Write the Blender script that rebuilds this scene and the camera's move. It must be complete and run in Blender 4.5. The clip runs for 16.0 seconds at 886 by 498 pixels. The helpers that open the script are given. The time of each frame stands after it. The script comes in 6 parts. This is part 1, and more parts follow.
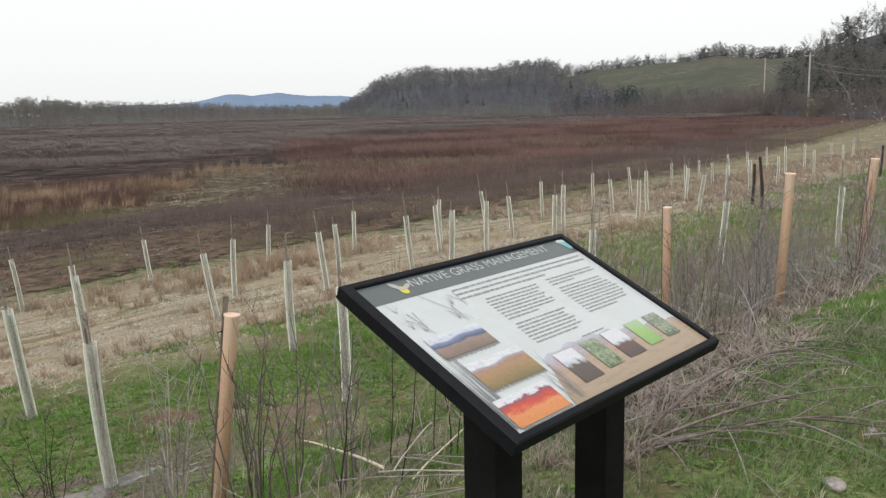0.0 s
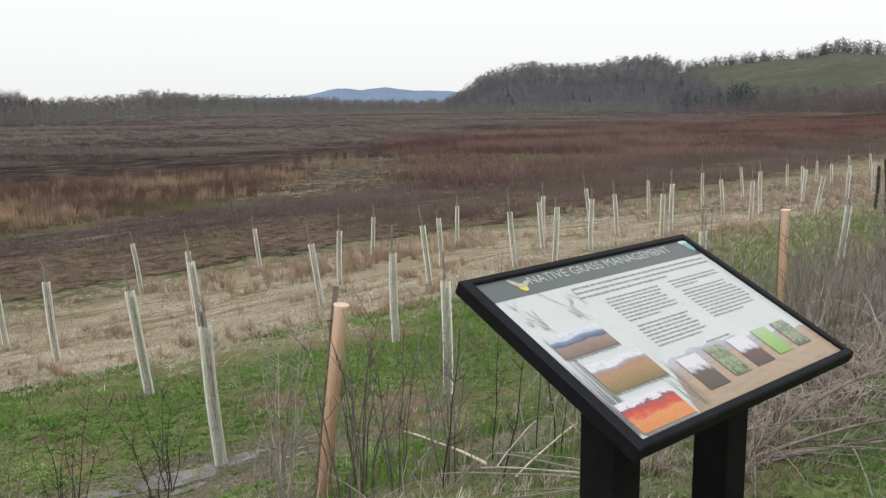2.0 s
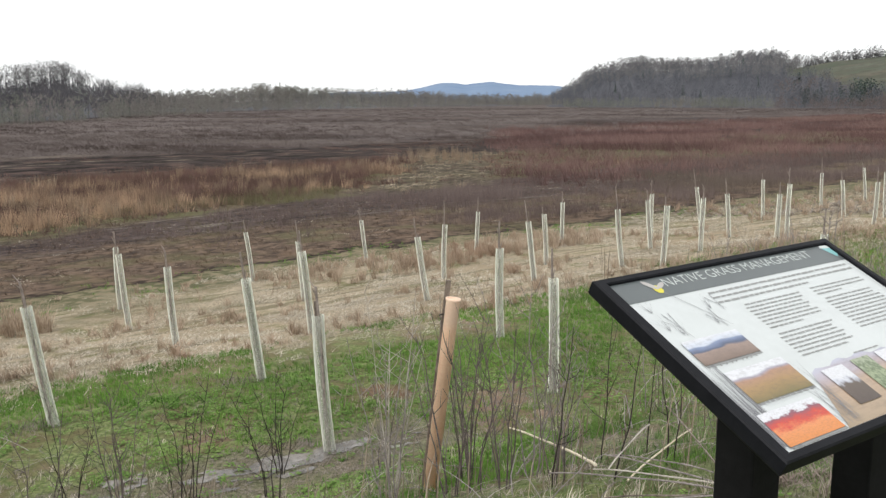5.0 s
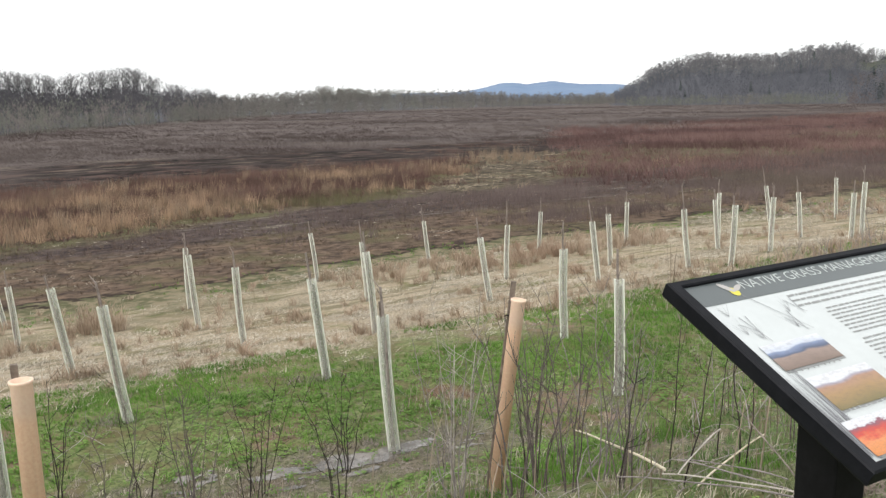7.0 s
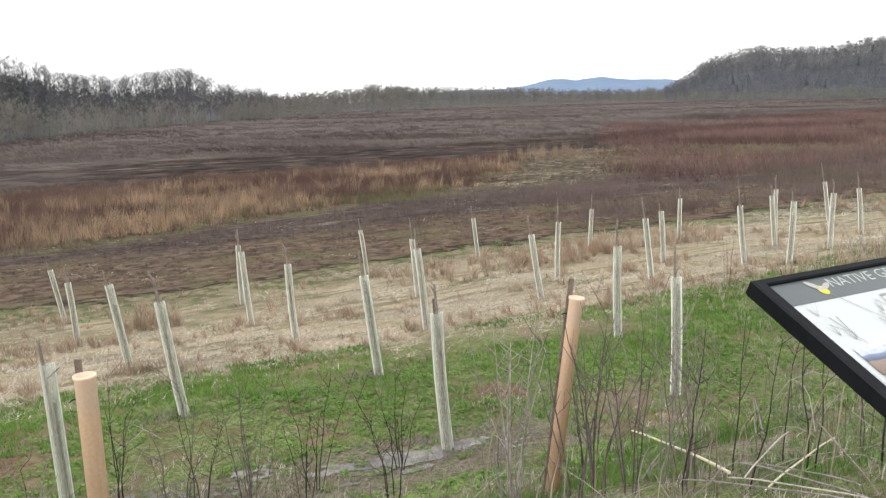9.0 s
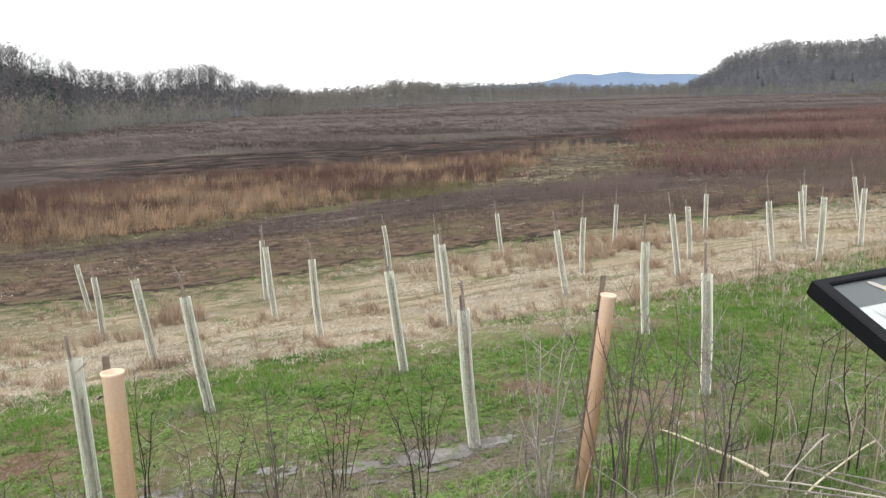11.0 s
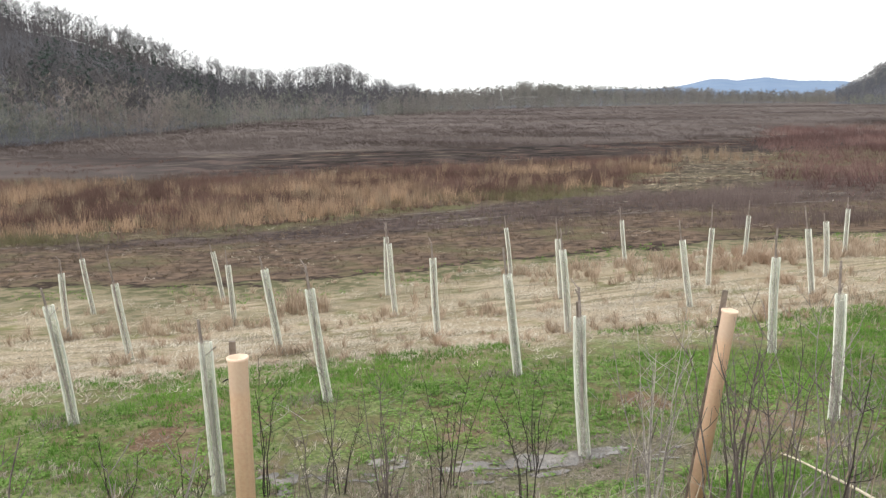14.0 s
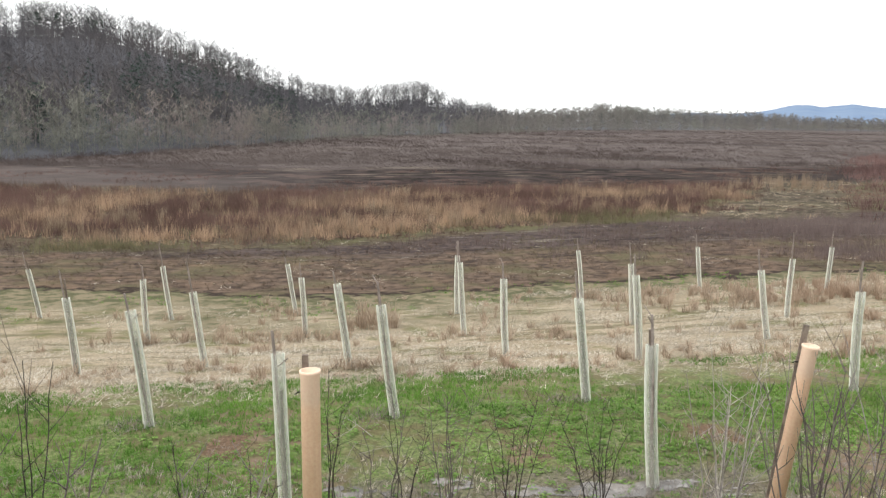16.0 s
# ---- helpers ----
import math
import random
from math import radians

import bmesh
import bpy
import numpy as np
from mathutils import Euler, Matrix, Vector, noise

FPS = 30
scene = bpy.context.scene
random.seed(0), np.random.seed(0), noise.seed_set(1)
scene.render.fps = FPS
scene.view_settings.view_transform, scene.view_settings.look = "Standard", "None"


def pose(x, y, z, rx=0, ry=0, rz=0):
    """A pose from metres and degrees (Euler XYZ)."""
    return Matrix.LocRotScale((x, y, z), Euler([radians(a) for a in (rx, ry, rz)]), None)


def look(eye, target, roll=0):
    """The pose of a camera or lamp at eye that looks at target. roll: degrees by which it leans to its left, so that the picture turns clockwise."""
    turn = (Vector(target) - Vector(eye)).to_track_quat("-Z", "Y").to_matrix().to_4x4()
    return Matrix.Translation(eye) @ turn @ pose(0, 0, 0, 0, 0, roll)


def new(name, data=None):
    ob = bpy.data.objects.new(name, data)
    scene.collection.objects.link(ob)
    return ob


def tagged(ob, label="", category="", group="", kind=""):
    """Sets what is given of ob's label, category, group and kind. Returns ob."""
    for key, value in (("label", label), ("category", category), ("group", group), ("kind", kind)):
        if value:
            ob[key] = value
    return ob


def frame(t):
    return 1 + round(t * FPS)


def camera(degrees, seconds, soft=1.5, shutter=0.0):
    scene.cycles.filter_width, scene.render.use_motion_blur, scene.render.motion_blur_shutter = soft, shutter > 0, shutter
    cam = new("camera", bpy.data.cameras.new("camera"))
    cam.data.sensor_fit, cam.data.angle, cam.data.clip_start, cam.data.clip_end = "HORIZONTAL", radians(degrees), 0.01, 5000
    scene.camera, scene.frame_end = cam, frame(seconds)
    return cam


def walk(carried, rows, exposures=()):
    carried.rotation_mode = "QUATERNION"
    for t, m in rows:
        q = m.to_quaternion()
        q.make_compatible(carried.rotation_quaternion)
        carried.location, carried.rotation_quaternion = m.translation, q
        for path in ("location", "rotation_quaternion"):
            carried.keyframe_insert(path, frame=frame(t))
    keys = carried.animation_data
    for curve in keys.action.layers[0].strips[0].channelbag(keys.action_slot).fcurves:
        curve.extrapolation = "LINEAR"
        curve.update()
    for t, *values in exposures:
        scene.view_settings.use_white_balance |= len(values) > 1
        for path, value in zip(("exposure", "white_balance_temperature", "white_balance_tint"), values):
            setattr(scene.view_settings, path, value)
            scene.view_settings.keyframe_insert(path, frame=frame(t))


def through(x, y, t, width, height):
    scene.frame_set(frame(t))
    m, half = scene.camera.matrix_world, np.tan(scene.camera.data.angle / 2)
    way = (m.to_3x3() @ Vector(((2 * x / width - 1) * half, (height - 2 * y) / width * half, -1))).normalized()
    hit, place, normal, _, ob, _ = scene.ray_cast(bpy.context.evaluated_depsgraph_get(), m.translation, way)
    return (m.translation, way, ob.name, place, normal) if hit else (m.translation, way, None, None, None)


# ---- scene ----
cam = camera(55.2, 16.0, soft=1.35)
PATH = [
    (0.0, pose(0.005, 0.002, 1.547, 80.54, 1.19, 0.07)),
    (0.5, pose(-0.001, 0.002, 1.548, 80.43, 0.66, 1.32)),
    (1.0, pose(-0.011, 0.005, 1.551, 81.13, 0.61, 2.71)),
    (1.5, pose(-0.028, 0.010, 1.549, 80.81, 0.38, 4.80)),
    (2.0, pose(-0.045, 0.017, 1.546, 80.35, 0.61, 7.05)),
    (2.5, pose(-0.059, 0.030, 1.544, 80.36, 0.96, 8.99)),
    (3.0, pose(-0.064, 0.039, 1.542, 79.91, 0.94, 9.95)),
    (3.5, pose(-0.073, 0.032, 1.546, 80.10, 1.05, 10.43)),
    (4.0, pose(-0.094, 0.020, 1.549, 80.05, 0.80, 11.81)),
    (6.5, pose(-0.138, 0.011, 1.552, 80.20, 0.57, 16.77)),
    (7.0, pose(-0.144, 0.013, 1.553, 80.12, 1.03, 18.11)),
    (7.5, pose(-0.151, 0.010, 1.552, 80.16, 1.22, 19.24)),
    (8.0, pose(-0.162, 0.017, 1.550, 80.04, 1.37, 20.29)),
    (8.5, pose(-0.186, 0.029, 1.548, 79.88, 1.27, 21.01)),
    (9.0, pose(-0.215, 0.047, 1.541, 80.01, 1.52, 21.28)),
    (11.5, pose(-0.292, 0.109, 1.531, 79.70, 1.50, 23.86)),
    (12.0, pose(-0.263, 0.095, 1.537, 79.85, 0.95, 26.06)),
    (12.5, pose(-0.261, 0.089, 1.540, 79.71, 1.28, 27.90)),
    (13.0, pose(-0.249, 0.086, 1.545, 79.76, 1.33, 29.39)),
    (13.5, pose(-0.246, 0.090, 1.547, 79.71, 1.05, 30.24)),
    (14.0, pose(-0.241, 0.085, 1.551, 79.99, 0.47, 31.35)),
    (14.5, pose(-0.237, 0.083, 1.553, 80.58, -0.45, 32.44)),
    (15.0, pose(-0.243, 0.079, 1.556, 80.81, -0.85, 33.80)),
    (15.5, pose(-0.248, 0.074, 1.559, 80.99, -0.82, 35.55)),
    (16.0, pose(-0.250, 0.069, 1.565, 81.24, -0.83, 36.39)),
]

walk(cam, PATH, exposures=[(0.0, -0.22), (1.0, -0.27), (2.0, -0.23), (3.0, -0.09), (5.0, 0.02), (7.0, 0.13), (9.0, 0.23), (12.0, 0.28), (14.5, 0.32), (16.0, 0.32)])

# ---- sky and light: a bright overcast day ----
world = bpy.data.worlds.new("world")
scene.world = world
world.use_nodes = True
wn, wl = world.node_tree.nodes, world.node_tree.links
sky = wn.new("ShaderNodeTexSky")
sky.sky_type = "NISHITA"
sky.sun_disc = False
sky.sun_elevation, sky.sun_rotation = radians(51), radians(215)
sky.dust_density, sky.air_density = 4.0, 1.0
pale = wn.new("ShaderNodeHueSaturation")
pale.inputs["Saturation"].default_value = 0.25
pale.inputs["Value"].default_value = 0.10
cloud = wn.new("ShaderNodeMix")
cloud.data_type = "RGBA"
cloud.inputs[0].default_value = 0.72
cloud.inputs[7].default_value = (0.985, 1.0, 1.0, 1)
wl.new(sky.outputs[0], pale.inputs["Color"])
wl.new(pale.outputs[0], cloud.inputs[6])
wl.new(cloud.outputs[2], wn["Background"].inputs[0])
wn["Background"].inputs[1].default_value = 1.45

lamp = bpy.data.lights.new("sun", "SUN")
lamp.energy, lamp.angle, lamp.color = 1.5, radians(30), (1.0, 0.97, 0.93)
sun = new("sun", lamp)
sun.matrix_world = look((-35, -50, 75), (0, 0, 0))

# ---- plan: s runs along the bank, n away from it ----
BANK = radians(46.9)
AX = Vector((math.cos(BANK), math.sin(BANK), 0))
NX = Vector((-math.sin(BANK), math.cos(BANK), 0))
FALL_N = [-9999, 1.9, 2.6, 4.3, 5.6, 6.4, 8.6, 11.6, 13.2, 16, 20.5, 40, 90, 9999]
FALL_Z = [0, 0, -0.25, -0.92, -1.32, -1.42, -1.53, -1.87, -2.15, -2.55, -3.05, -3.9, -4.2, -4.2]


def smooth(a, b, x):
    t = np.clip((np.asarray(x, float) - a) / (b - a), 0, 1)
    return t * t * (3 - 2 * t)


def height(x, y):
    """The ground's height; x and y may be arrays."""
    x, y = np.asarray(x, float), np.asarray(y, float)
    n, s = x * NX.x + y * NX.y, x * AX.x + y * AX.y
    h = np.interp(n, FALL_N, FALL_Z) + 0.42 * smooth(0, 18, s) * smooth(6, 15, n) * (1 - 0.5 * smooth(40, 90, n))
    near = 1 - smooth(25, 60, np.hypot(x, y))
    bumps = 0.018 * np.sin(2.1 * n + 1.3 * np.sin(1.7 * s)) * np.sin(1.9 * s + 0.7 * n) + 0.008 * np.sin(6.3 * n + 2.0 * np.sin(4.1 * s)) * np.sin(5.1 * s)
    return h + bumps * near * smooth(2.2, 5, n)


def plan(n, s):
    return n * NX.x + s * AX.x, n * NX.y + s * AX.y


def field_n(n, s):
    """n, bent so that the field's strips lie at even values of it."""
    return n - 0.2 * np.maximum(0, s - 22) - 0.3 * np.maximum(0, -s)


# ---- mesh helpers ----
class Shape:
    def __init__(self):
        self.v, self.f = [], []

    def add(self, verts, faces):
        k = len(self.v)
        self.v += [tuple(p) for p in verts]
        self.f += [tuple(i + k for i in f) for f in faces]
        return self

    def box(self, x0, y0, z0, x1, y1, z1):
        return self.add([(x0, y0, z0), (x1, y0, z0), (x1, y1, z0), (x0, y1, z0), (x0, y0, z1), (x1, y0, z1), (x1, y1, z1), (x0, y1, z1)],
                        [(3, 2, 1, 0), (4, 5, 6, 7), (0, 1, 5, 4), (1, 2, 6, 5), (2, 3, 7, 6), (3, 0, 4, 7)])

    def sweep(self, pts, r0, r1, sides=5, cap=True):
        """A tapered round rod along pts."""
        pts = [Vector(p) for p in pts]
        rings, base = [], len(self.v)
        for i, p in enumerate(pts):
            d = (pts[min(i + 1, len(pts) - 1)] - pts[max(i - 1, 0)]).normalized()
            a = d.cross(Vector((0.31, 0.17, 0.94)) if abs(d.z) < 0.9 else Vector((1, 0.1, 0))).normalized()
            b = d.cross(a)
            r = r0 + (r1 - r0) * i / (len(pts) - 1)
            for k in range(sides):
                w = 2 * math.pi * k / sides
                self.v.append(tuple(p + a * (r * math.cos(w)) + b * (r * math.sin(w))))
        for i in range(len(pts) - 1):
            for k in range(sides):
                j = (k + 1) % sides
                self.f.append((base + i * sides + k, base + i * sides + j, base + (i + 1) * sides + j, base + (i + 1) * sides + k))
        if cap:
            self.f.append(tuple(base + k for k in reversed(range(sides))))
            self.f.append(tuple(base + (len(pts) - 1) * sides + k for k in range(sides)))
        return self

    def mesh(self, name, flat=True):
        me = bpy.data.meshes.new(name)
        me.from_pydata(self.v, [], self.f)
        if not flat:
            me.polygons.foreach_set("use_smooth", [True] * len(me.polygons))
        me.update()
        return me


def part(name, shape, material, parent=None, label="", flat=True, bevel=0.0):
    me = shape.mesh(name, flat) if isinstance(shape, Shape) else shape
    if bevel:
        bm = bmesh.new()
        bm.from_mesh(me)
        bmesh.ops.remove_doubles(bm, verts=bm.verts, dist=1e-5)
        bmesh.ops.bevel(bm, geom=bm.edges[:], offset=bevel, segments=2, affect="EDGES", profile=0.5)
        bm.to_mesh(me)
        bm.free()
    if not me.materials:
        me.materials.append(material)
    ob = new(name, me)
    if parent:
        ob.parent = parent
    return tagged(ob, label)


def thing(name, m, label, category, group="", kind=""):
    ob = new(name)
    ob.empty_display_size = 0.1
    ob.matrix_basis = m
    return tagged(ob, label, category, group, kind)


def stuff(name, templates, place, material, label, category):
    """Many small copies of triangle templates joined into one mesh. place: rows of template, x, y, z, turn, width, height."""
    place = np.asarray(place, float)
    vs, fs, k = [], [], 0
    for i, (tv, tf) in enumerate(templates):
        rows = place[place[:, 0] == i]
        if not len(rows):
            continue
        c, s = np.cos(rows[:, 4])[:, None], np.sin(rows[:, 4])[:, None]
        w, h = rows[:, 5][:, None], rows[:, 6][:, None]
        x = (tv[None, :, 0] * c - tv[None, :, 1] * s) * w + rows[:, 1][:, None]
        y = (tv[None, :, 0] * s + tv[None, :, 1] * c) * w + rows[:, 2][:, None]
        z = tv[None, :, 2] * h + rows[:, 3][:, None]
        vs.append(np.stack([x, y, z], -1).reshape(-1, 3))
        fs.append((tf[None] + (np.arange(len(rows)) * len(tv))[:, None, None] + k).reshape(-1, 3))
        k += len(rows) * len(tv)
    v, f = np.concatenate(vs), np.concatenate(fs)
    me = bpy.data.meshes.new(name)
    me.vertices.add(len(v))
    me.vertices.foreach_set("co", v.astype(np.float32).ravel())
    me.loops.add(f.size)
    me.loops.foreach_set("vertex_index", f.astype(np.int32).ravel())
    me.polygons.add(len(f))
    me.polygons.foreach_set("loop_start", np.arange(0, f.size, 3, dtype=np.int32))
    me.update(calc_edges=True)
    me.materials.append(material)
    return tagged(new(name, me), label, category, kind="stuff")


# ---- materials ----
def node(nt, kind, **values):
    nd = nt.nodes.new(kind)
    for key, value in values.items():
        nd.inputs[key].default_value = value
    return nd


def mixed(nt, factor, a, b, mode="MIX"):
    """A colour mix; factor, a and b are numbers, colours or sockets."""
    m = nt.nodes.new("ShaderNodeMix")
    m.data_type, m.blend_type = "RGBA", mode
    for slot, value in ((0, factor), (6, a), (7, b)):
        if hasattr(value, "is_linked"):
            nt.links.new(value, m.inputs[slot])
        elif slot == 0:
            m.inputs[0].default_value = value
        else:
            m.inputs[slot].default_value = (*value, 1)
    return m.outputs[2]


def sums(nt, op, a, b=0.0):
    m = nt.nodes.new("ShaderNodeMath")
    m.operation = op
    for slot, value in ((0, a), (1, b)):
        if hasattr(value, "is_linked"):
            nt.links.new(value, m.inputs[slot])
        else:
            m.inputs[slot].default_value = value
    return m.outputs[0]


def span(nt, value, lo, hi, to_lo=0.0, to_hi=1.0):
    m = nt.nodes.new("ShaderNodeMapRange")
    m.interpolation_type = "SMOOTHSTEP"
    nt.links.new(value, m.inputs[0])
    for slot, v in zip((1, 2, 3, 4), (lo, hi, to_lo, to_hi)):
        m.inputs[slot].default_value = v
    return m.outputs[0]


def grain(nt, where, scale, detail=4.0, rough=0.6, distort=0.0):
    t = node(nt, "ShaderNodeTexNoise", Scale=scale, Detail=detail, Roughness=rough, Distortion=distort)
    nt.links.new(where, t.inputs["Vector"])
    return t.outputs["Fac"]


def material(name, rough=0.8, spec=0.3):
    m = bpy.data.materials.new(name)
    m.use_nodes = True
    nt = m.node_tree
    b = nt.nodes["Principled BSDF"]
    b.inputs["Roughness"].default_value = rough
    b.inputs["Specular IOR Level"].default_value = spec
    return m, nt, b


def position(nt, of="world"):
    if of == "world":
        return nt.nodes.new("ShaderNodeNewGeometry").outputs["Position"]
    return nt.nodes.new("ShaderNodeTexCoord").outputs["Object"]


def bump(nt, b, value, strength, distance):
    n = node(nt, "ShaderNodeBump", Strength=strength, Distance=distance)
    nt.links.new(value, n.inputs["Height"])
    nt.links.new(n.outputs[0], b.inputs["Normal"])


def grained(name, a, b_col, scale, rough=0.8, spec=0.3, fine=6.0, relief=0.3, depth=0.004, of="object", island=0.0):
    """Two colours, mixed at a coarse and a fine scale, with relief; island: how far pieces differ among themselves."""
    m, nt, b = material(name, rough, spec)
    where = position(nt, of)
    big, small = grain(nt, where, scale), grain(nt, where, scale * fine, 6)
    fac = sums(nt, "ADD", sums(nt, "MULTIPLY", big, 0.6), sums(nt, "MULTIPLY", small, 0.4))
    fac = span(nt, fac, 0.33, 0.67)
    if island:
        r = nt.nodes.new("ShaderNodeNewGeometry").outputs["Random Per Island"]
        fac = sums(nt, "ADD", sums(nt, "MULTIPLY", fac, 1 - island), sums(nt, "MULTIPLY", r, island))
    nt.links.new(mixed(nt, fac, a, b_col), b.inputs["Base Color"])
    if relief:
        bump(nt, b, small, relief, depth)
    return m


def foliage(name, dark, light, tint, patch, island=0.5, through=0.25, rough=0.75, level=0.0):
    """Blades and twigs: differ one from another, and in patches over the ground."""
    m, nt, b = material(name, rough, 0.1)
    r = nt.nodes.new("ShaderNodeNewGeometry").outputs["Random Per Island"]
    where = position(nt)
    p = span(nt, grain(nt, where, patch, 3), 0.35, 0.65)
    fac = sums(nt, "ADD", sums(nt, "MULTIPLY", r, island), sums(nt, "MULTIPLY", p, 1 - island))
    col = mixed(nt, fac, dark, light)
    t = span(nt, grain(nt, where, patch * 0.37, 2), 0.5, 0.72)
    col = mixed(nt, t, col, tint)
    nt.links.new(col, b.inputs["Base Color"])
    tr = nt.nodes.new("ShaderNodeBsdfTranslucent") if through else None
    if level:
        # fine twigs too small to shade singly: their normals lean towards the sky
        up = nt.nodes.new("ShaderNodeMix")
        up.data_type = "VECTOR"
        up.inputs[0].default_value = level
        nt.links.new(nt.nodes.new("ShaderNodeNewGeometry").outputs["Normal"], up.inputs[4])
        up.inputs[5].default_value = (-0.2, -0.45, 0.85)
        nt.links.new(up.outputs[1], b.inputs["Normal"])
    if through:
        nt.links.new(col, tr.inputs[0])
        mx = nt.nodes.new("ShaderNodeMixShader")
        mx.inputs[0].default_value = through
        nt.links.new(b.outputs[0], mx.inputs[1])
        nt.links.new(tr.outputs[0], mx.inputs[2])
        nt.links.new(mx.outputs[0], nt.nodes["Material Output"].inputs[0])
    return m


def ground_material():
    m, nt, b = material("field_soil", 0.95, 0.03)
    where = position(nt)
    turn = nt.nodes.new("ShaderNodeVectorRotate")
    turn.rotation_type = "Z_AXIS"
    turn.inputs["Angle"].default_value = -BANK
    nt.links.new(where, turn.inputs["Vector"])
    axes = nt.nodes.new("ShaderNodeSeparateXYZ")
    nt.links.new(turn.outputs[0], axes.inputs[0])
    s, n = axes.outputs[0], axes.outputs[1]
    big, mid, small, fine = grain(nt, where, 0.05, 4), grain(nt, where, 0.45, 5), grain(nt, where, 2.6, 6), grain(nt, where, 22, 6, 0.7)
    bent = sums(nt, "SUBTRACT", n, sums(nt, "MULTIPLY", sums(nt, "MAXIMUM", sums(nt, "SUBTRACT", s, 22.0), 0.0), 0.2))
    bent = sums(nt, "SUBTRACT", bent, sums(nt, "MULTIPLY", sums(nt, "MAXIMUM", sums(nt, "MULTIPLY", s, -1.0), 0.0), 0.3))

    def shaken(v, noise, by):
        return sums(nt, "ADD", v, sums(nt, "MULTIPLY", sums(nt, "SUBTRACT", noise, 0.5), by))

    near_n, wide_n, far_n = shaken(n, mid, 3.2), shaken(shaken(bent, mid, 5.0), small, 2.0), shaken(shaken(bent, big, 46.0), mid, 14.0)
    green = mixed(nt, span(nt, fine, 0.35, 0.65), (0.07, 0.098, 0.034), (0.2, 0.225, 0.1))
    green = mixed(nt, sums(nt, "MULTIPLY", span(nt, small, 0.42, 0.62), 0.75), green, (0.12, 0.095, 0.055))
    litter = mixed(nt, span(nt, fine, 0.35, 0.65), (0.085, 0.069, 0.057), (0.28, 0.238, 0.195))
    mud = mixed(nt, span(nt, small, 0.3, 0.7), (0.13, 0.085, 0.055), (0.22, 0.16, 0.12))
    straw = mixed(nt, span(nt, fine, 0.3, 0.7), (0.145, 0.118, 0.08), (0.49, 0.415, 0.31))
    straw = mixed(nt, span(nt, mid, 0.45, 0.65), straw, (0.28, 0.225, 0.155))
    straw = mixed(nt, sums(nt, "MULTIPLY", span(nt, grain(nt, where, 0.9, 5), 0.52, 0.66), 0.8), straw, (0.13, 0.14, 0.055))
    swath = node(nt, "ShaderNodeMapping")
    swath.inputs["Scale"].default_value = (0.3, 2.2, 1.0)
    nt.links.new(turn.outputs[0], swath.inputs["Vector"])
    straw = mixed(nt, sums(nt, "MULTIPLY", span(nt, grain(nt, swath.outputs[0], 1.0, 5), 0.5, 0.62), 0.7), straw, (0.12, 0.108, 0.062))
    lane = node(nt, "ShaderNodeMapping")
    lane.inputs["Scale"].default_value = (0.16, 1.0, 1.0)
    nt.links.new(turn.outputs[0], lane.inputs["Vector"])
    lanes = grain(nt, lane.outputs[0], 0.9, 6, 0.65)
    burnt = mixed(nt, span(nt, small, 0.35, 0.65), (0.055, 0.041, 0.033), (0.155, 0.112, 0.083))
    burnt = mixed(nt, sums(nt, "MULTIPLY", span(nt, grain(nt, where, 0.3, 4), 0.48, 0.62), 0.75), burnt, (0.1, 0.092, 0.052))
    burnt = mixed(nt, sums(nt, "MULTIPLY", span(nt, grain(nt, where, 0.7, 6), 0.52, 0.66), 0.5), burnt, (0.17, 0.115, 0.08))
    burnt = mixed(nt, sums(nt, "MULTIPLY", span(nt, lanes, 0.55, 0.62), 0.55), burnt, (0.04, 0.031, 0.028))
    dusk = mixed(nt, span(nt, small, 0.35, 0.65), (0.04, 0.03, 0.028), (0.095, 0.073, 0.067))
    dusk = mixed(nt, sums(nt, "MULTIPLY", span(nt, lanes, 0.57, 0.63), 0.7), dusk, (0.2, 0.175, 0.15))
    dusk = mixed(nt, sums(nt, "MULTIPLY", span(nt, lanes, 0.36, 0.44, 1.0, 0.0), 0.8), dusk, (0.02, 0.017, 0.018))
    sedge = mixed(nt, span(nt, small, 0.35, 0.65), (0.06, 0.047, 0.034), (0.135, 0.11, 0.072))
    sedge = mixed(nt, sums(nt, "MULTIPLY", span(nt, grain(nt, where, 0.2, 4), 0.5, 0.6), 0.7), sedge, (0.1, 0.1, 0.05))
    ash = mixed(nt, span(nt, mid, 0.4, 0.6), (0.014, 0.011, 0.010), (0.045, 0.035, 0.032))
    ash = mixed(nt, span(nt, grain(nt, where, 0.25, 5), 0.52, 0.62), ash, (0.08, 0.055, 0.048))
    ash = mixed(nt, sums(nt, "MULTIPLY", span(nt, lanes, 0.6, 0.65), 0.8), ash, (0.2, 0.165, 0.13))
    heath = mixed(nt, span(nt, grain(nt, where, 0.16, 5), 0.35, 0.65), (0.1, 0.083, 0.078), (0.128, 0.106, 0.1))
    heath = mixed(nt, span(nt, grain(nt, where, 0.03, 5), 0.5, 0.6), heath, (0.058, 0.047, 0.045))
    col = mixed(nt, span(nt, mid, 0.5, 0.66), green, litter)
    slope = mixed(nt, span(nt, mid, 0.32, 0.54), litter, green)
    col = mixed(nt, span(nt, near_n, 1.9, 2.8), col, slope)
    sward = mixed(nt, span(nt, shaken(mid, small, 0.35), 0.54, 0.64), green, mud)
    col = mixed(nt, span(nt, near_n, 4.6, 6.0), col, sward)
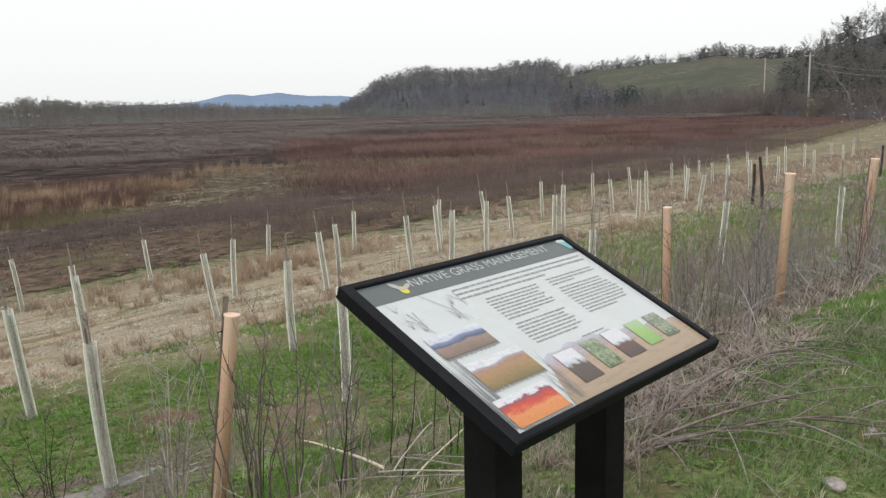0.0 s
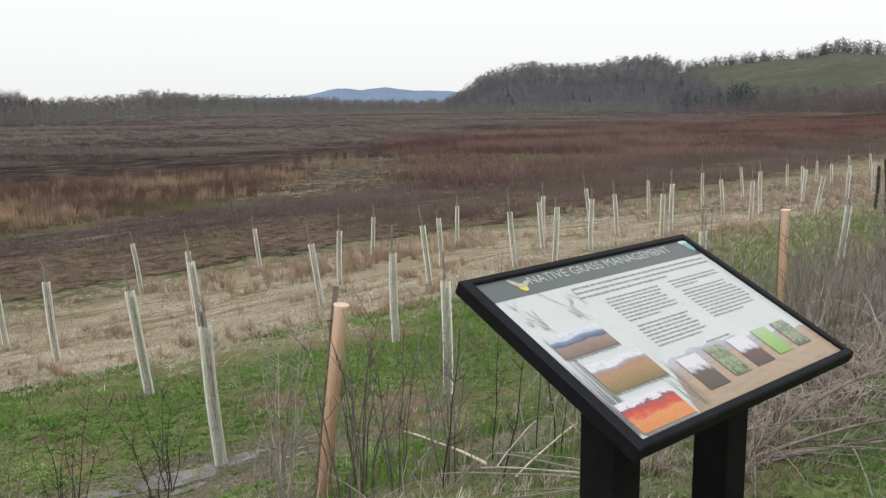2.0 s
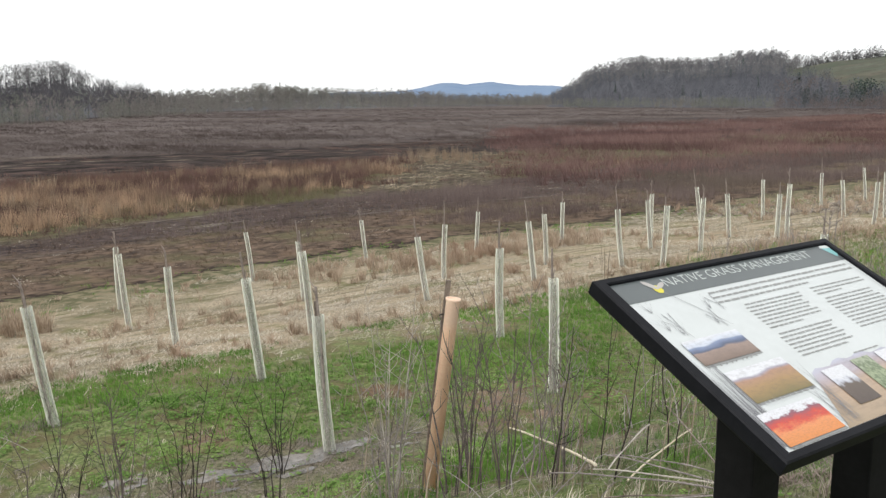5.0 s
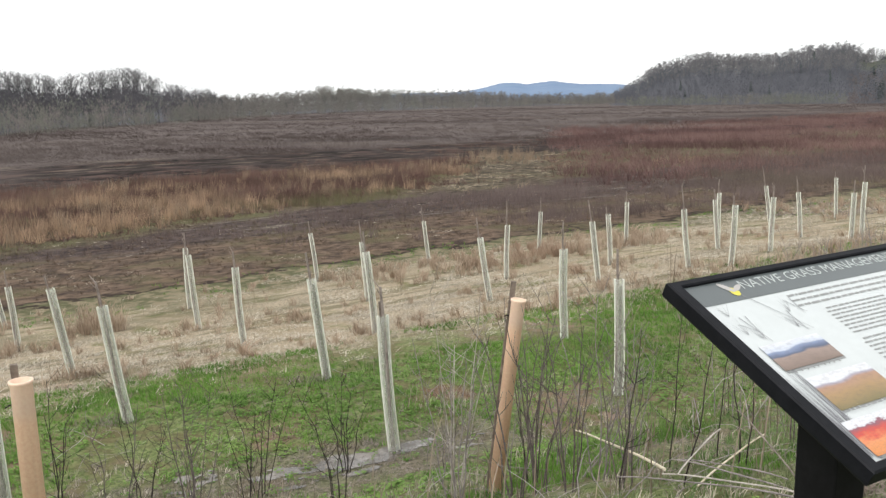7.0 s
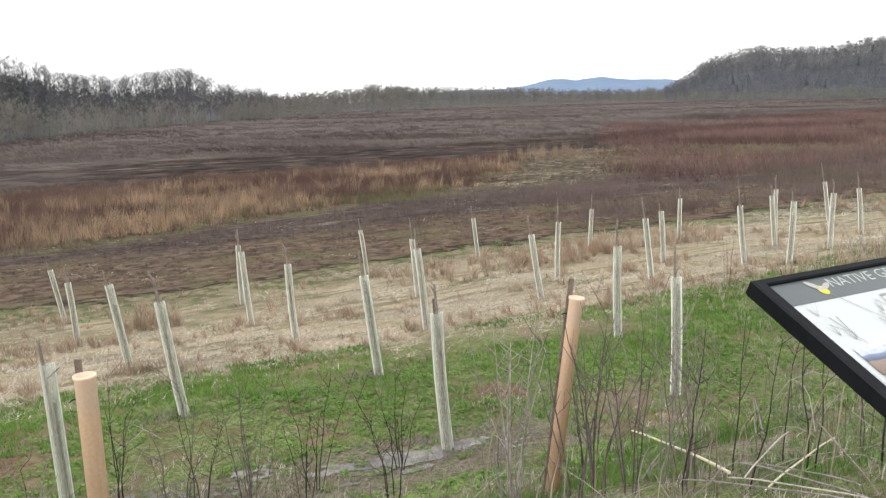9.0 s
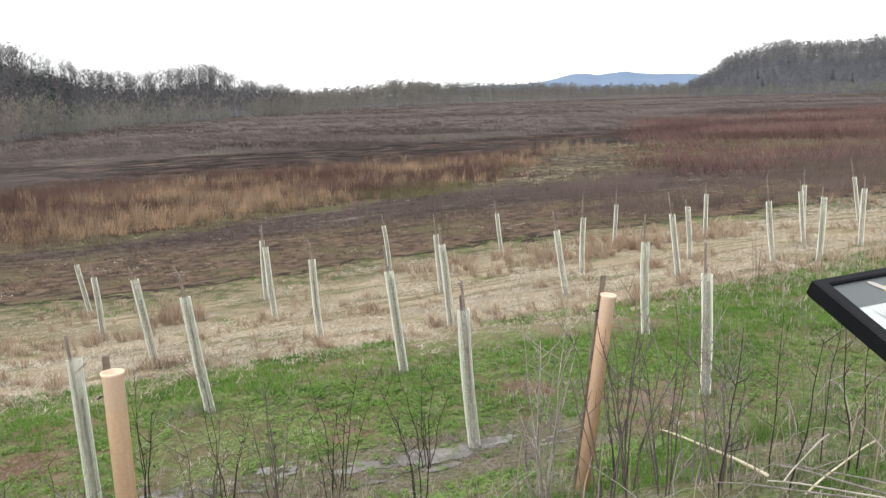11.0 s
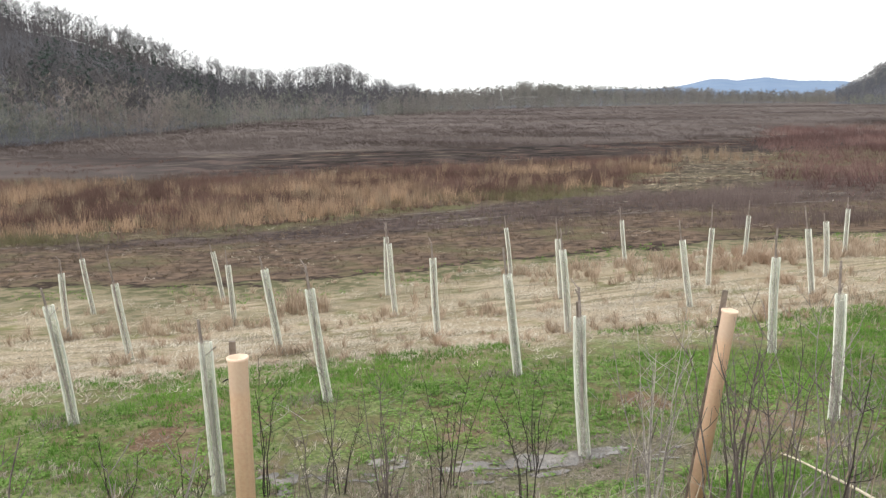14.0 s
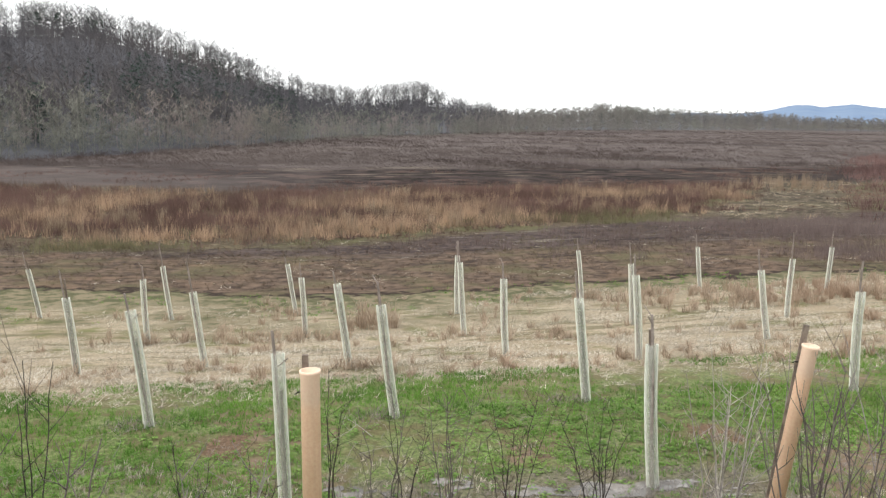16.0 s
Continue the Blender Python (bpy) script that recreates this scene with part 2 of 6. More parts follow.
    wet = sums(nt, "MULTIPLY", sums(nt, "MULTIPLY", span(nt, shaken(n, small, 0.7), 5.55, 5.95), span(nt, shaken(n, small, 0.7), 6.75, 7.0, 1.0, 0.0)), sums(nt, "MULTIPLY", span(nt, s, 0.1, 0.7), span(nt, s, 3.6, 4.3, 1.0, 0.0)))
    col = mixed(nt, sums(nt, "MULTIPLY", wet, 0.6), col, mixed(nt, span(nt, fine, 0.3, 0.7), (0.06, 0.05, 0.04), (0.2, 0.17, 0.135)))
    spots = None
    for cn, cs, cr in ((8.1, -0.62, 0.45), (7.6, 4.0, 0.42)):
        gap = nt.nodes.new("ShaderNodeVectorMath")
        gap.operation = "DISTANCE"
        nt.links.new(turn.outputs[0], gap.inputs[0])
        gap.inputs[1].default_value = (cs, cn, float(np.interp(cn, FALL_N, FALL_Z)))
        one = span(nt, shaken(shaken(gap.outputs["Value"], small, 1.5), fine, 0.5), cr * 0.3, cr * 0.9, 1.0, 0.0)
        spots = one if spots is None else sums(nt, "MAXIMUM", spots, one)
    col = mixed(nt, spots, col, mixed(nt, span(nt, fine, 0.3, 0.7), (0.085, 0.058, 0.038), (0.19, 0.128, 0.088)))
    col = mixed(nt, span(nt, near_n, 9.6, 11.2), col, straw)
    far_strip = sums(nt, "MULTIPLY", sums(nt, "MULTIPLY", span(nt, s, 22.0, 40.0), span(nt, near_n, 9.0, 11.0)), span(nt, grain(nt, where, 0.35, 6, 0.7), 0.42, 0.6, 0.15, 0.85))
    col = mixed(nt, far_strip, col, mixed(nt, span(nt, small, 0.4, 0.6), (0.10, 0.105, 0.06), (0.2, 0.17, 0.12)))
    rough_edge = mixed(nt, span(nt, small, 0.4, 0.6), (0.085, 0.088, 0.048), (0.2, 0.168, 0.112))
    olive = sums(nt, "MULTIPLY", span(nt, near_n, 14.5, 18.5), span(nt, s, 2.0, 7.0, 0.75, 0.15))
    col = mixed(nt, sums(nt, "MULTIPLY", olive, span(nt, grain(nt, where, 0.6, 5), 0.4, 0.58)), col, rough_edge)
    col = mixed(nt, span(nt, wide_n, 18.6, 21.3), col, rough_edge)
    col = mixed(nt, span(nt, wide_n, 22.3, 22.6), col, (0.035, 0.026, 0.022))
    col = mixed(nt, span(nt, wide_n, 22.7, 23.1), col, burnt)
    col = mixed(nt, span(nt, wide_n, 30.0, 32.0), col, dusk)
    slant = sums(nt, "MULTIPLY", sums(nt, "MINIMUM", sums(nt, "MAXIMUM", s, -8.0), 22.0), 0.35)
    col = mixed(nt, span(nt, sums(nt, "SUBTRACT", wide_n, slant), 33.5, 35.0), col, sedge)
    far_n = shaken(shaken(bent, big, 26.0), mid, 9.0)
    ash = mixed(nt, span(nt, s, -14.0, 12.0, 0.35, 1.0), heath, ash)
    col = mixed(nt, span(nt, far_n, 63.0, 68.0), col, ash)
    fleck = sums(nt, "MULTIPLY", sums(nt, "MULTIPLY", span(nt, far_n, 91.0, 93.0), span(nt, far_n, 94.0, 96.5, 1.0, 0.0)), span(nt, grain(nt, where, 0.14, 3), 0.5, 0.6))
    col = mixed(nt, span(nt, far_n, 88.0, 97.0), col, heath)
    col = mixed(nt, fleck, col, (0.14, 0.116, 0.096))
    along, away = shaken(sums(nt, "SUBTRACT", s, sums(nt, "MULTIPLY", n, 0.72)), grain(nt, where, 0.22, 5), 6.0), shaken(n, mid, 6.0)
    inside = sums(nt, "MULTIPLY", sums(nt, "MULTIPLY", span(nt, along, -9.5, -7.0), span(nt, along, -1.0, 1.5, 1.0, 0.0)), sums(nt, "MULTIPLY", span(nt, away, 39.0, 43.0), span(nt, away, 70.0, 75.0, 1.0, 0.0)))
    cut = mixed(nt, span(nt, small, 0.4, 0.58), (0.035, 0.028, 0.022), (0.135, 0.112, 0.08))
    cut = mixed(nt, sums(nt, "MULTIPLY", span(nt, lanes, 0.5, 0.56), 0.85), cut, (0.035, 0.027, 0.024))
    cut = mixed(nt, sums(nt, "MULTIPLY", span(nt, grain(nt, where, 0.35, 4), 0.5, 0.62), 0.5), cut, (0.1, 0.087, 0.054))
    col = mixed(nt, inside, col, cut)
    nt.links.new(col, b.inputs["Base Color"])
    bump(nt, b, sums(nt, "ADD", fine, small), 0.6, 0.03)
    return m


SOIL = ground_material()
GRASS = foliage("grass_blade", (0.05, 0.13, 0.022), (0.205, 0.37, 0.07), (0.18, 0.212, 0.08), 0.7, 0.55, 0.3)
CLOVER = foliage("clover_leaf", (0.07, 0.14, 0.03), (0.22, 0.34, 0.09), (0.2, 0.19, 0.09), 0.9, 0.6, 0.2)
DRY = foliage("dry_grass", (0.19, 0.163, 0.126), (0.72, 0.65, 0.54), (0.29, 0.26, 0.19), 0.5, 0.7, 0.2)
LITTER = foliage("dead_litter", (0.09, 0.075, 0.066), (0.34, 0.295, 0.255), (0.15, 0.12, 0.1), 0.8, 0.7, 0.0)
TUFT = foliage("dead_tuft", (0.235, 0.17, 0.122), (0.56, 0.455, 0.35), (0.36, 0.26, 0.19), 0.8, 0.6, 0.2)
STUBBLE = foliage("burnt_stubble", (0.055, 0.04, 0.032), (0.21, 0.15, 0.11), (0.14, 0.12, 0.068), 0.3, 0.6, 0.1)
HAY = foliage("brown_matted_grass", (0.15, 0.118, 0.1), (0.42, 0.355, 0.305), (0.27, 0.215, 0.185), 1.0, 0.65, 0.15)
SEDGE = foliage("broom_sedge", (0.15, 0.108, 0.08), (0.56, 0.395, 0.268), (0.175, 0.118, 0.095), 0.33, 0.4, 0.25)
STRAW_TALL = foliage("pale_tall_straw", (0.2, 0.15, 0.108), (0.44, 0.345, 0.25), (0.3, 0.21, 0.145), 0.14, 0.6, 0.25)
OLIVE = foliage("olive_grass_blade", (0.1, 0.092, 0.052), (0.21, 0.19, 0.11), (0.19, 0.15, 0.1), 0.2, 0.5, 0.25)
RUST = foliage("rust_grass", (0.095, 0.058, 0.05), (0.2, 0.126, 0.106), (0.13, 0.1, 0.08), 0.12, 0.3, 0.25)
RED = foliage("red_brush", (0.108, 0.064, 0.06), (0.245, 0.155, 0.14), (0.25, 0.182, 0.152), 0.06, 0.15, 0.25)
HEATH = foliage("grey_brush", (0.115, 0.094, 0.087), (0.18, 0.149, 0.137), (0.08, 0.062, 0.056), 0.022, 0.05, 0.35, level=0.85)
BROWN = foliage("brown_brush", (0.062, 0.047, 0.043), (0.098, 0.077, 0.07), (0.08, 0.06, 0.054), 0.03, 0.1, 0.35, level=0.85)
VIOLET = foliage("mauve_stem", (0.1, 0.074, 0.068), (0.185, 0.142, 0.13), (0.135, 0.115, 0.082), 0.09, 0.4, 0.3, level=0.5)
# far woods carry aerial haze in their colours: bark paler, hillside wood bluer
BARK_FAR = foliage("hazed_grey_wood", (0.19, 0.187, 0.19), (0.29, 0.285, 0.285), (0.22, 0.215, 0.215), 0.02, 0.4, 0.3, level=0.6)
WOOD_FAR = foliage("hazed_hillside_wood", (0.105, 0.11, 0.127), (0.147, 0.151, 0.17), (0.132, 0.128, 0.141), 0.02, 0.25, 0.25, level=0.7)
WOOD_NEAR = foliage("hillside_oak", (0.138, 0.136, 0.128), (0.205, 0.2, 0.188), (0.165, 0.152, 0.14), 0.03, 0.3, 0.35, level=0.7)
BUDS = foliage("budding_twig", (0.175, 0.182, 0.155), (0.265, 0.265, 0.222), (0.27, 0.226, 0.205), 0.045, 0.15, 0.3, level=0.75)
# brown twigs lightened in colour to stand for the haze before them
THICKET = foliage("hazed_brown_thicket", (0.185, 0.174, 0.16), (0.23, 0.214, 0.196), (0.205, 0.204, 0.176), 0.012, 0.15, 0.3, level=0.75)
OAK = foliage("violet_brown_wood", (0.08, 0.078, 0.087), (0.124, 0.119, 0.127), (0.116, 0.104, 0.103), 0.02, 0.25, 0.25, level=0.6)
OSIER = foliage("yellow_twig", (0.17, 0.17, 0.07), (0.24, 0.23, 0.1), (0.2, 0.19, 0.1), 0.1, 0.4, 0.3, level=0.6)
HEDGE = foliage("hedge_twig", (0.06, 0.063, 0.064), (0.1, 0.102, 0.103), (0.075, 0.075, 0.078), 0.03, 0.3, 0.2, level=0.6)
MAUVE = foliage("mauve_brush", (0.23, 0.198, 0.19), (0.31, 0.27, 0.256), (0.28, 0.26, 0.2), 0.04, 0.2, 0.35, level=0.75)
RUSSET = foliage("russet_brush", (0.15, 0.122, 0.116), (0.215, 0.178, 0.168), (0.19, 0.17, 0.14), 0.04, 0.2, 0.35, level=0.75)
# dark green with some haze painted in, so that it is not black
HAZED_NEEDLE = foliage("evergreen", (0.052, 0.07, 0.063), (0.09, 0.114, 0.1), (0.07, 0.088, 0.078), 0.03, 0.4, 0.25, level=0.5)
CUT = foliage("cut_straw_blade", (0.13, 0.105, 0.073), (0.6, 0.5, 0.37), (0.2, 0.165, 0.105), 0.4, 0.6, 0.1)
CHAR = foliage("charred_stem", (0.02, 0.015, 0.013), (0.085, 0.063, 0.052), (0.05, 0.036, 0.03), 0.3, 0.6, 0.0)
TWIG_BLACK = grained("black_twig", (0.018, 0.014, 0.013), (0.06, 0.047, 0.042), 14, 0.8, relief=0.2)
BANK_GRASS = foliage("bank_grass_blade", (0.075, 0.13, 0.045), (0.25, 0.35, 0.14), (0.24, 0.21, 0.15), 1.1, 0.6, 0.3)
TWIG_DARK = grained("dark_twig", (0.06, 0.048, 0.046), (0.17, 0.138, 0.13), 14, 0.8, relief=0.2)
TWIG_GREY = grained("grey_twig", (0.125, 0.107, 0.102), (0.31, 0.276, 0.262), 12, 0.8, relief=0.2)
TWIG_PALE = grained("pale_twig", (0.26, 0.235, 0.205), (0.5, 0.46, 0.41), 12, 0.8, relief=0.2)
CANE = grained("dead_cane", (0.075, 0.058, 0.05), (0.25, 0.205, 0.178), 9, 0.75, relief=0.2)
STALK = grained("bleached_stalk", (0.45, 0.38, 0.27), (0.72, 0.65, 0.52), 8, 0.7, relief=0.2)
POST = grained("black_plastic_lumber", (0.003, 0.003, 0.0035), (0.008, 0.008, 0.009), 9, 0.7, 0.15, relief=0.25)
FRAME = grained("black_powder_coat", (0.004, 0.0045, 0.0065), (0.009, 0.0095, 0.0125), 18, 0.55, 0.14, relief=0.12, depth=0.001)
STAKE = grained("weathered_stake", (0.1, 0.078, 0.064), (0.24, 0.195, 0.16), 10, 0.85)
SAPLING = grained("sapling_bark", (0.15, 0.122, 0.108), (0.34, 0.285, 0.255), 14, 0.8)
STONE = grained("pale_stone", (0.16, 0.14, 0.125), (0.4, 0.36, 0.33), 9, 0.85, relief=0.6, depth=0.01)
# for the strips that imitate the bright edges of the see-through tubes
BRIGHT_EDGE = grained("pale_tube_edge", (0.78, 0.79, 0.71), (0.93, 0.93, 0.86), 6, 0.5, relief=0.1)
TIMBER = grained("grey_timber", (0.36, 0.33, 0.3), (0.52, 0.48, 0.44), 1.2, 0.85)
WIRE = grained("wire", (0.2, 0.2, 0.2), (0.3, 0.3, 0.3), 3, 0.6, relief=0.0)
# leaf litter with the bluish cast of distance haze put into its colour
HILL = grained("hazed_litter_slope", (0.058, 0.059, 0.067), (0.088, 0.088, 0.099), 0.03, 0.9, 0.1, fine=9, relief=0.0, of="world")


def meadow_material():
    m, nt, b = material("hill_meadow", 0.95, 0.1)
    where = position(nt)
    streak = node(nt, "ShaderNodeMapping")
    streak.inputs["Scale"].default_value = (0.4, 1.0, 1.0)
    nt.links.new(where, streak.inputs["Vector"])
    flow = streak.outputs[0]
    col = mixed(nt, span(nt, grain(nt, flow, 0.03, 5), 0.38, 0.6), (0.056, 0.07, 0.047), (0.092, 0.1, 0.075))
    col = mixed(nt, sums(nt, "MULTIPLY", span(nt, grain(nt, flow, 0.02, 6, 0.7), 0.5, 0.62), 0.8), col, (0.115, 0.09, 0.068))
    col = mixed(nt, sums(nt, "MULTIPLY", span(nt, grain(nt, flow, 0.055, 5), 0.6, 0.68), 0.8), col, (0.19, 0.16, 0.12))
    nt.links.new(mixed(nt, span(nt, grain(nt, where, 0.14, 4), 0.4, 0.65), col, (0.072, 0.07, 0.055)), b.inputs["Base Color"])
    return m


MEADOW = meadow_material()
# the range's blue is the haze of distance, painted into its base colour
HAZE_BLUE = grained("hazed_range", (0.155, 0.215, 0.32), (0.195, 0.255, 0.345), 0.0016, 1.0, 0.0, relief=0.0, of="world")


def shelter_material(name, a, b_col, clear, glow, grime=0.5):
    """Thin ribbed plastic that lets some light through."""
    m, nt, b = material(name, 0.45, 0.4)
    where = position(nt, "object")
    fac = span(nt, grain(nt, where, 70, 5), 0.35, 0.65)
    streak = node(nt, "ShaderNodeMapping")
    streak.inputs["Scale"].default_value = (40, 40, 1.2)
    nt.links.new(where, streak.inputs["Vector"])
    dirt = span(nt, grain(nt, streak.outputs[0], 1.0, 4), 0.45, 0.7)
    col = mixed(nt, sums(nt, "MULTIPLY", dirt, grime), mixed(nt, fac, a, b_col), (a[0] * 0.6, a[1] * 0.62, a[2] * 0.55))
    if not clear:
        # paler top: light inside the open tube, painted into the plastic's colour
        zed = nt.nodes.new("ShaderNodeSeparateXYZ")
        nt.links.new(nt.nodes.new("ShaderNodeTexCoord").outputs["Generated"], zed.inputs[0])
        col = mixed(nt, span(nt, zed.outputs[2], 0.83, 0.9, 0.0, 0.4), col, (0.8, 0.66, 0.57))
    nt.links.new(col, b.inputs["Base Color"])
    weave = nt.nodes.new("ShaderNodeTexWave")
    weave.wave_type, weave.bands_direction = "BANDS", "Z"
    weave.inputs["Scale"].default_value = 40
    nt.links.new(where, weave.inputs["Vector"])
    bump(nt, b, weave.outputs["Fac"], 0.25, 0.002)
    tr, cl = nt.nodes.new("ShaderNodeBsdfTranslucent"), nt.nodes.new("ShaderNodeBsdfTransparent")
    nt.links.new(col, tr.inputs[0])
    m1, m2 = nt.nodes.new("ShaderNodeMixShader"), nt.nodes.new("ShaderNodeMixShader")
    m1.inputs[0].default_value, m2.inputs[0].default_value = glow, clear
    nt.links.new(b.outputs[0], m1.inputs[1])
    nt.links.new(tr.outputs[0], m1.inputs[2])
    nt.links.new(m1.outputs[0], m2.inputs[1])
    nt.links.new(cl.outputs[0], m2.inputs[2])
    nt.links.new(m2.outputs[0], nt.nodes["Material Output"].inputs[0])
    return m


PALE_TUBE = shelter_material("pale_green_mesh_plastic", (0.56, 0.59, 0.5), (0.9, 0.91, 0.83), 0.74, 0.3, 0.4)
TAN_TUBE = shelter_material("tan_plastic", (0.92, 0.61, 0.42), (0.98, 0.7, 0.5), 0.0, 0.1, 0.1)

# ---- ground ----
az = np.radians(np.concatenate([np.arange(-74, 46, 0.4), np.arange(46, 286, 3.0)]))
rad = [0.0]
r = 0.35
while r < 4700:
    rad.append(r)
    r *= 1.03 if r < 60 else 1.06
gv = [(0, 0, float(height(0, 0)))]
for r in rad[1:]:
    x, y = r * np.sin(az), r * np.cos(az)
    gv += list(zip(x.tolist(), y.tolist(), height(x, y).tolist()))
k = len(az)
gf = [(0, 1 + (i + 1) % k, 1 + i) for i in range(k)]
for j in range(len(rad) - 2):
    a0, b0 = 1 + j * k, 1 + (j + 1) * k
    gf += [(a0 + i, a0 + (i + 1) % k, b0 + (i + 1) % k, b0 + i) for i in range(k)]
me = bpy.data.meshes.new("ground")
me.from_pydata(gv, [], gf)
me.polygons.foreach_set("use_smooth", [True] * len(me.polygons))
me.materials.append(SOIL)
tagged(new("ground", me), "winter field below a low grassy bank", "ground", kind="structure")


# ---- hills: skyline by bearing, with the trees on it ----
def hill(name, skyline, tree, ridge, foot, label, meadow=None):
    """skyline: bearing and height of the tree tops in degrees; ridge and foot: distances by bearing. Returns its height function."""
    bear, top = [q[0] for q in skyline], [q[1] for q in skyline]

    def far(a, pairs):
        return np.interp(a, [p[0] for p in pairs], [p[1] for p in pairs])

    def crest(a):
        return 1.55 + far(a, ridge) * np.tan(np.radians(np.interp(a, bear, top))) - tree

    def level(x, y):
        a, d = np.degrees(np.arctan2(x, y)), np.hypot(x, y)
        t = (d - far(a, foot)) / (far(a, ridge) - far(a, foot))
        rise = np.where(t < 1, smooth(0.0, 1.0, np.clip(t, 0, 1)) * 0.55 + 0.45 * np.clip(t, 0, 1), 1 - 0.25 * np.clip(t - 1, 0, 1))
        lumps = 2.2 * np.sin(x / 37.0) * np.sin(y / 41.0) * smooth(0.1, 0.5, t) * (1 - smooth(0.7, 1.0, t))
        return -4.6 + (crest(a) + 4.6) * rise + lumps

    aa = np.linspace(bear[0], bear[-1], int((bear[-1] - bear[0]) * 3) + 2)
    tt = np.concatenate([np.linspace(-0.12, 1.0, 22), [1.15, 1.4, 1.8]])
    v, f, idx = [], [], []
    for t in tt:
        d = far(aa, foot) + (far(aa, ridge) - far(aa, foot)) * t
        x, y = d * np.sin(np.radians(aa)), d * np.cos(np.radians(aa))
        z = level(x, y)
        v += list(zip(x.tolist(), y.tolist(), z.tolist()))
    m = len(aa)
    for j in range(len(tt) - 1):
        for i in range(m - 1):
            f.append((j * m + i, j * m + i + 1, (j + 1) * m + i + 1, (j + 1) * m + i))
            idx.append(1 if meadow and meadow(aa[i], tt[j]) else 0)
    me = bpy.data.meshes.new(name)
    me.from_pydata(v, [], f)
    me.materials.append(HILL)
    me.materials.append(MEADOW)
    me.polygons.foreach_set("material_index", idx)
    me.polygons.foreach_set("use_smooth", [True] * len(f))
    me.update()
    tagged(new(name, me), label, "hill", kind="structure")
    return level, (lambda a: far(a, ridge)), (lambda a: far(a, foot))


LEFT_SKY = [(-80, 5.2), (-68, 5.9), (-63, 6.05), (-59, 6.15), (-57, 5.77), (-55, 5.37), (-52.7, 4.62), (-50.3, 3.84), (-48.6, 3.18), (-46.8, 2.69), (-44.6, 1.9),
            (-42.8, 1.66), (-40.2, 1.85), (-37.9, 2.15), (-36.4, 1.45), (-34.5, 0.92), (-31.9, 0.62), (-29, 0.8), (-26, 0.98), (-23, 0.74), (-19, 0.66), (-14, 0.5), (-10, 0.42), (-5, 0.4)]
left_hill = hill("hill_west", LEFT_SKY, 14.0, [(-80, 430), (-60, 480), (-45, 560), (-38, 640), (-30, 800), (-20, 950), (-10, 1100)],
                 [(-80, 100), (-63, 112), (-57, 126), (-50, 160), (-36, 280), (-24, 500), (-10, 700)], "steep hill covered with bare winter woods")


def pasture(a, t):
    low = 0.16 + 0.5 * float(smooth(13.5, 7.5, a)) if a < 13.5 else 0.16
    return 7.4 < a < 23 and low < t < 0.995


RIGHT_SKY = [(-7.2, 0.3), (-6.1, 0.58), (-5, 1.4), (-3.9, 2.11), (-1.6, 2.62), (0.65, 2.39), (2.9, 2.45), (5.1, 2.83), (6.6, 2.87), (8.1, 2.5), (10.3, 2.9),
             (11.7, 3.0), (13.8, 3.2), (15.9, 3.28), (17.6, 3.6), (18.6, 3.45), (20.3, 3.31), (22, 3.3), (30, 3.4), (40, 3)]
right_hill = hill("hill_north", RIGHT_SKY, 10.0, [(-7.2, 900), (5, 860), (22, 800), (40, 800)], [(-7.2, 640), (5, 560), (22, 480), (40, 450)],
                  "low wooded hill with a green pasture on its slope", pasture)
NEAR_SKY = [(20.7, 0.2), (21.4, 2.4), (22.8, 3.76), (24.3, 4.66), (25.8, 5.38), (27, 5.7), (34, 7), (46, 7)]
near_hill = hill("hill_east", NEAR_SKY, 13.0, [(20.7, 430), (30, 380), (46, 330)], [(20.7, 330), (30, 240), (46, 190)], "dark wooded hillside")

RANGE_SKY = [(-24.5, 0.3), (-22.1, 0.45), (-20.3, 0.58), (-17.6, 0.56), (-16.2, 0.68), (-15.2, 0.9), (-14.1, 1.15), (-13.2, 1.12), (-12.5, 1.02), (-11.7, 1.12), (-10.9, 1.2), (-10.0, 1.08), (-9.1, 0.97), (-8, 0.95), (-6.9, 0.93), (-5.5, 0.8), (-3, 0.5)]
rv, rf = [], []
ra = np.linspace(-24.5, -3, 130)
for i, a in enumerate(ra):
    e = float(np.interp(a, [q[0] for q in RANGE_SKY], [q[1] for q in RANGE_SKY])) + 0.015 * math.sin(a * 9) * math.sin(a * 4.3)
    for d, up in ((3500, 0.0), (3900, 0.62), (4300, 1.0), (4600, 0.7)):
        rv.append((d * math.sin(radians(a)), d * math.cos(radians(a)), -8 + (9.5 + 4300 * math.tan(radians(e))) * up))
    if i:
        rf += [(4 * i - 4 + j, 4 * i + j, 4 * i + 1 + j, 4 * i - 3 + j) for j in range(3)]
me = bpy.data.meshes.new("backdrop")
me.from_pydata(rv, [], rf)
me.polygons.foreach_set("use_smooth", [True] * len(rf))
me.materials.append(HAZE_BLUE)
tagged(new("backdrop", me), "mountain range far away, blue with painted haze", "mountains", kind="structure")


# ---- far woods ----
def cone(v, f, a, b, r, sides=3):
    """A thin pointed limb from a to b, as triangles."""
    a, b = Vector(a), Vector(b)
    d = (b - a).normalized()
    u = d.cross(Vector((0.2, 0.9, 0.3))).normalized()
    w = d.cross(u)
    k = len(v)
    v += [tuple(a + (u * math.cos(q) + w * math.sin(q)) * r) for q in (2 * math.pi * i / sides for i in range(sides))] + [tuple(b)]
    f += [(k + i, k + (i + 1) % sides, k + sides) for i in range(sides)]


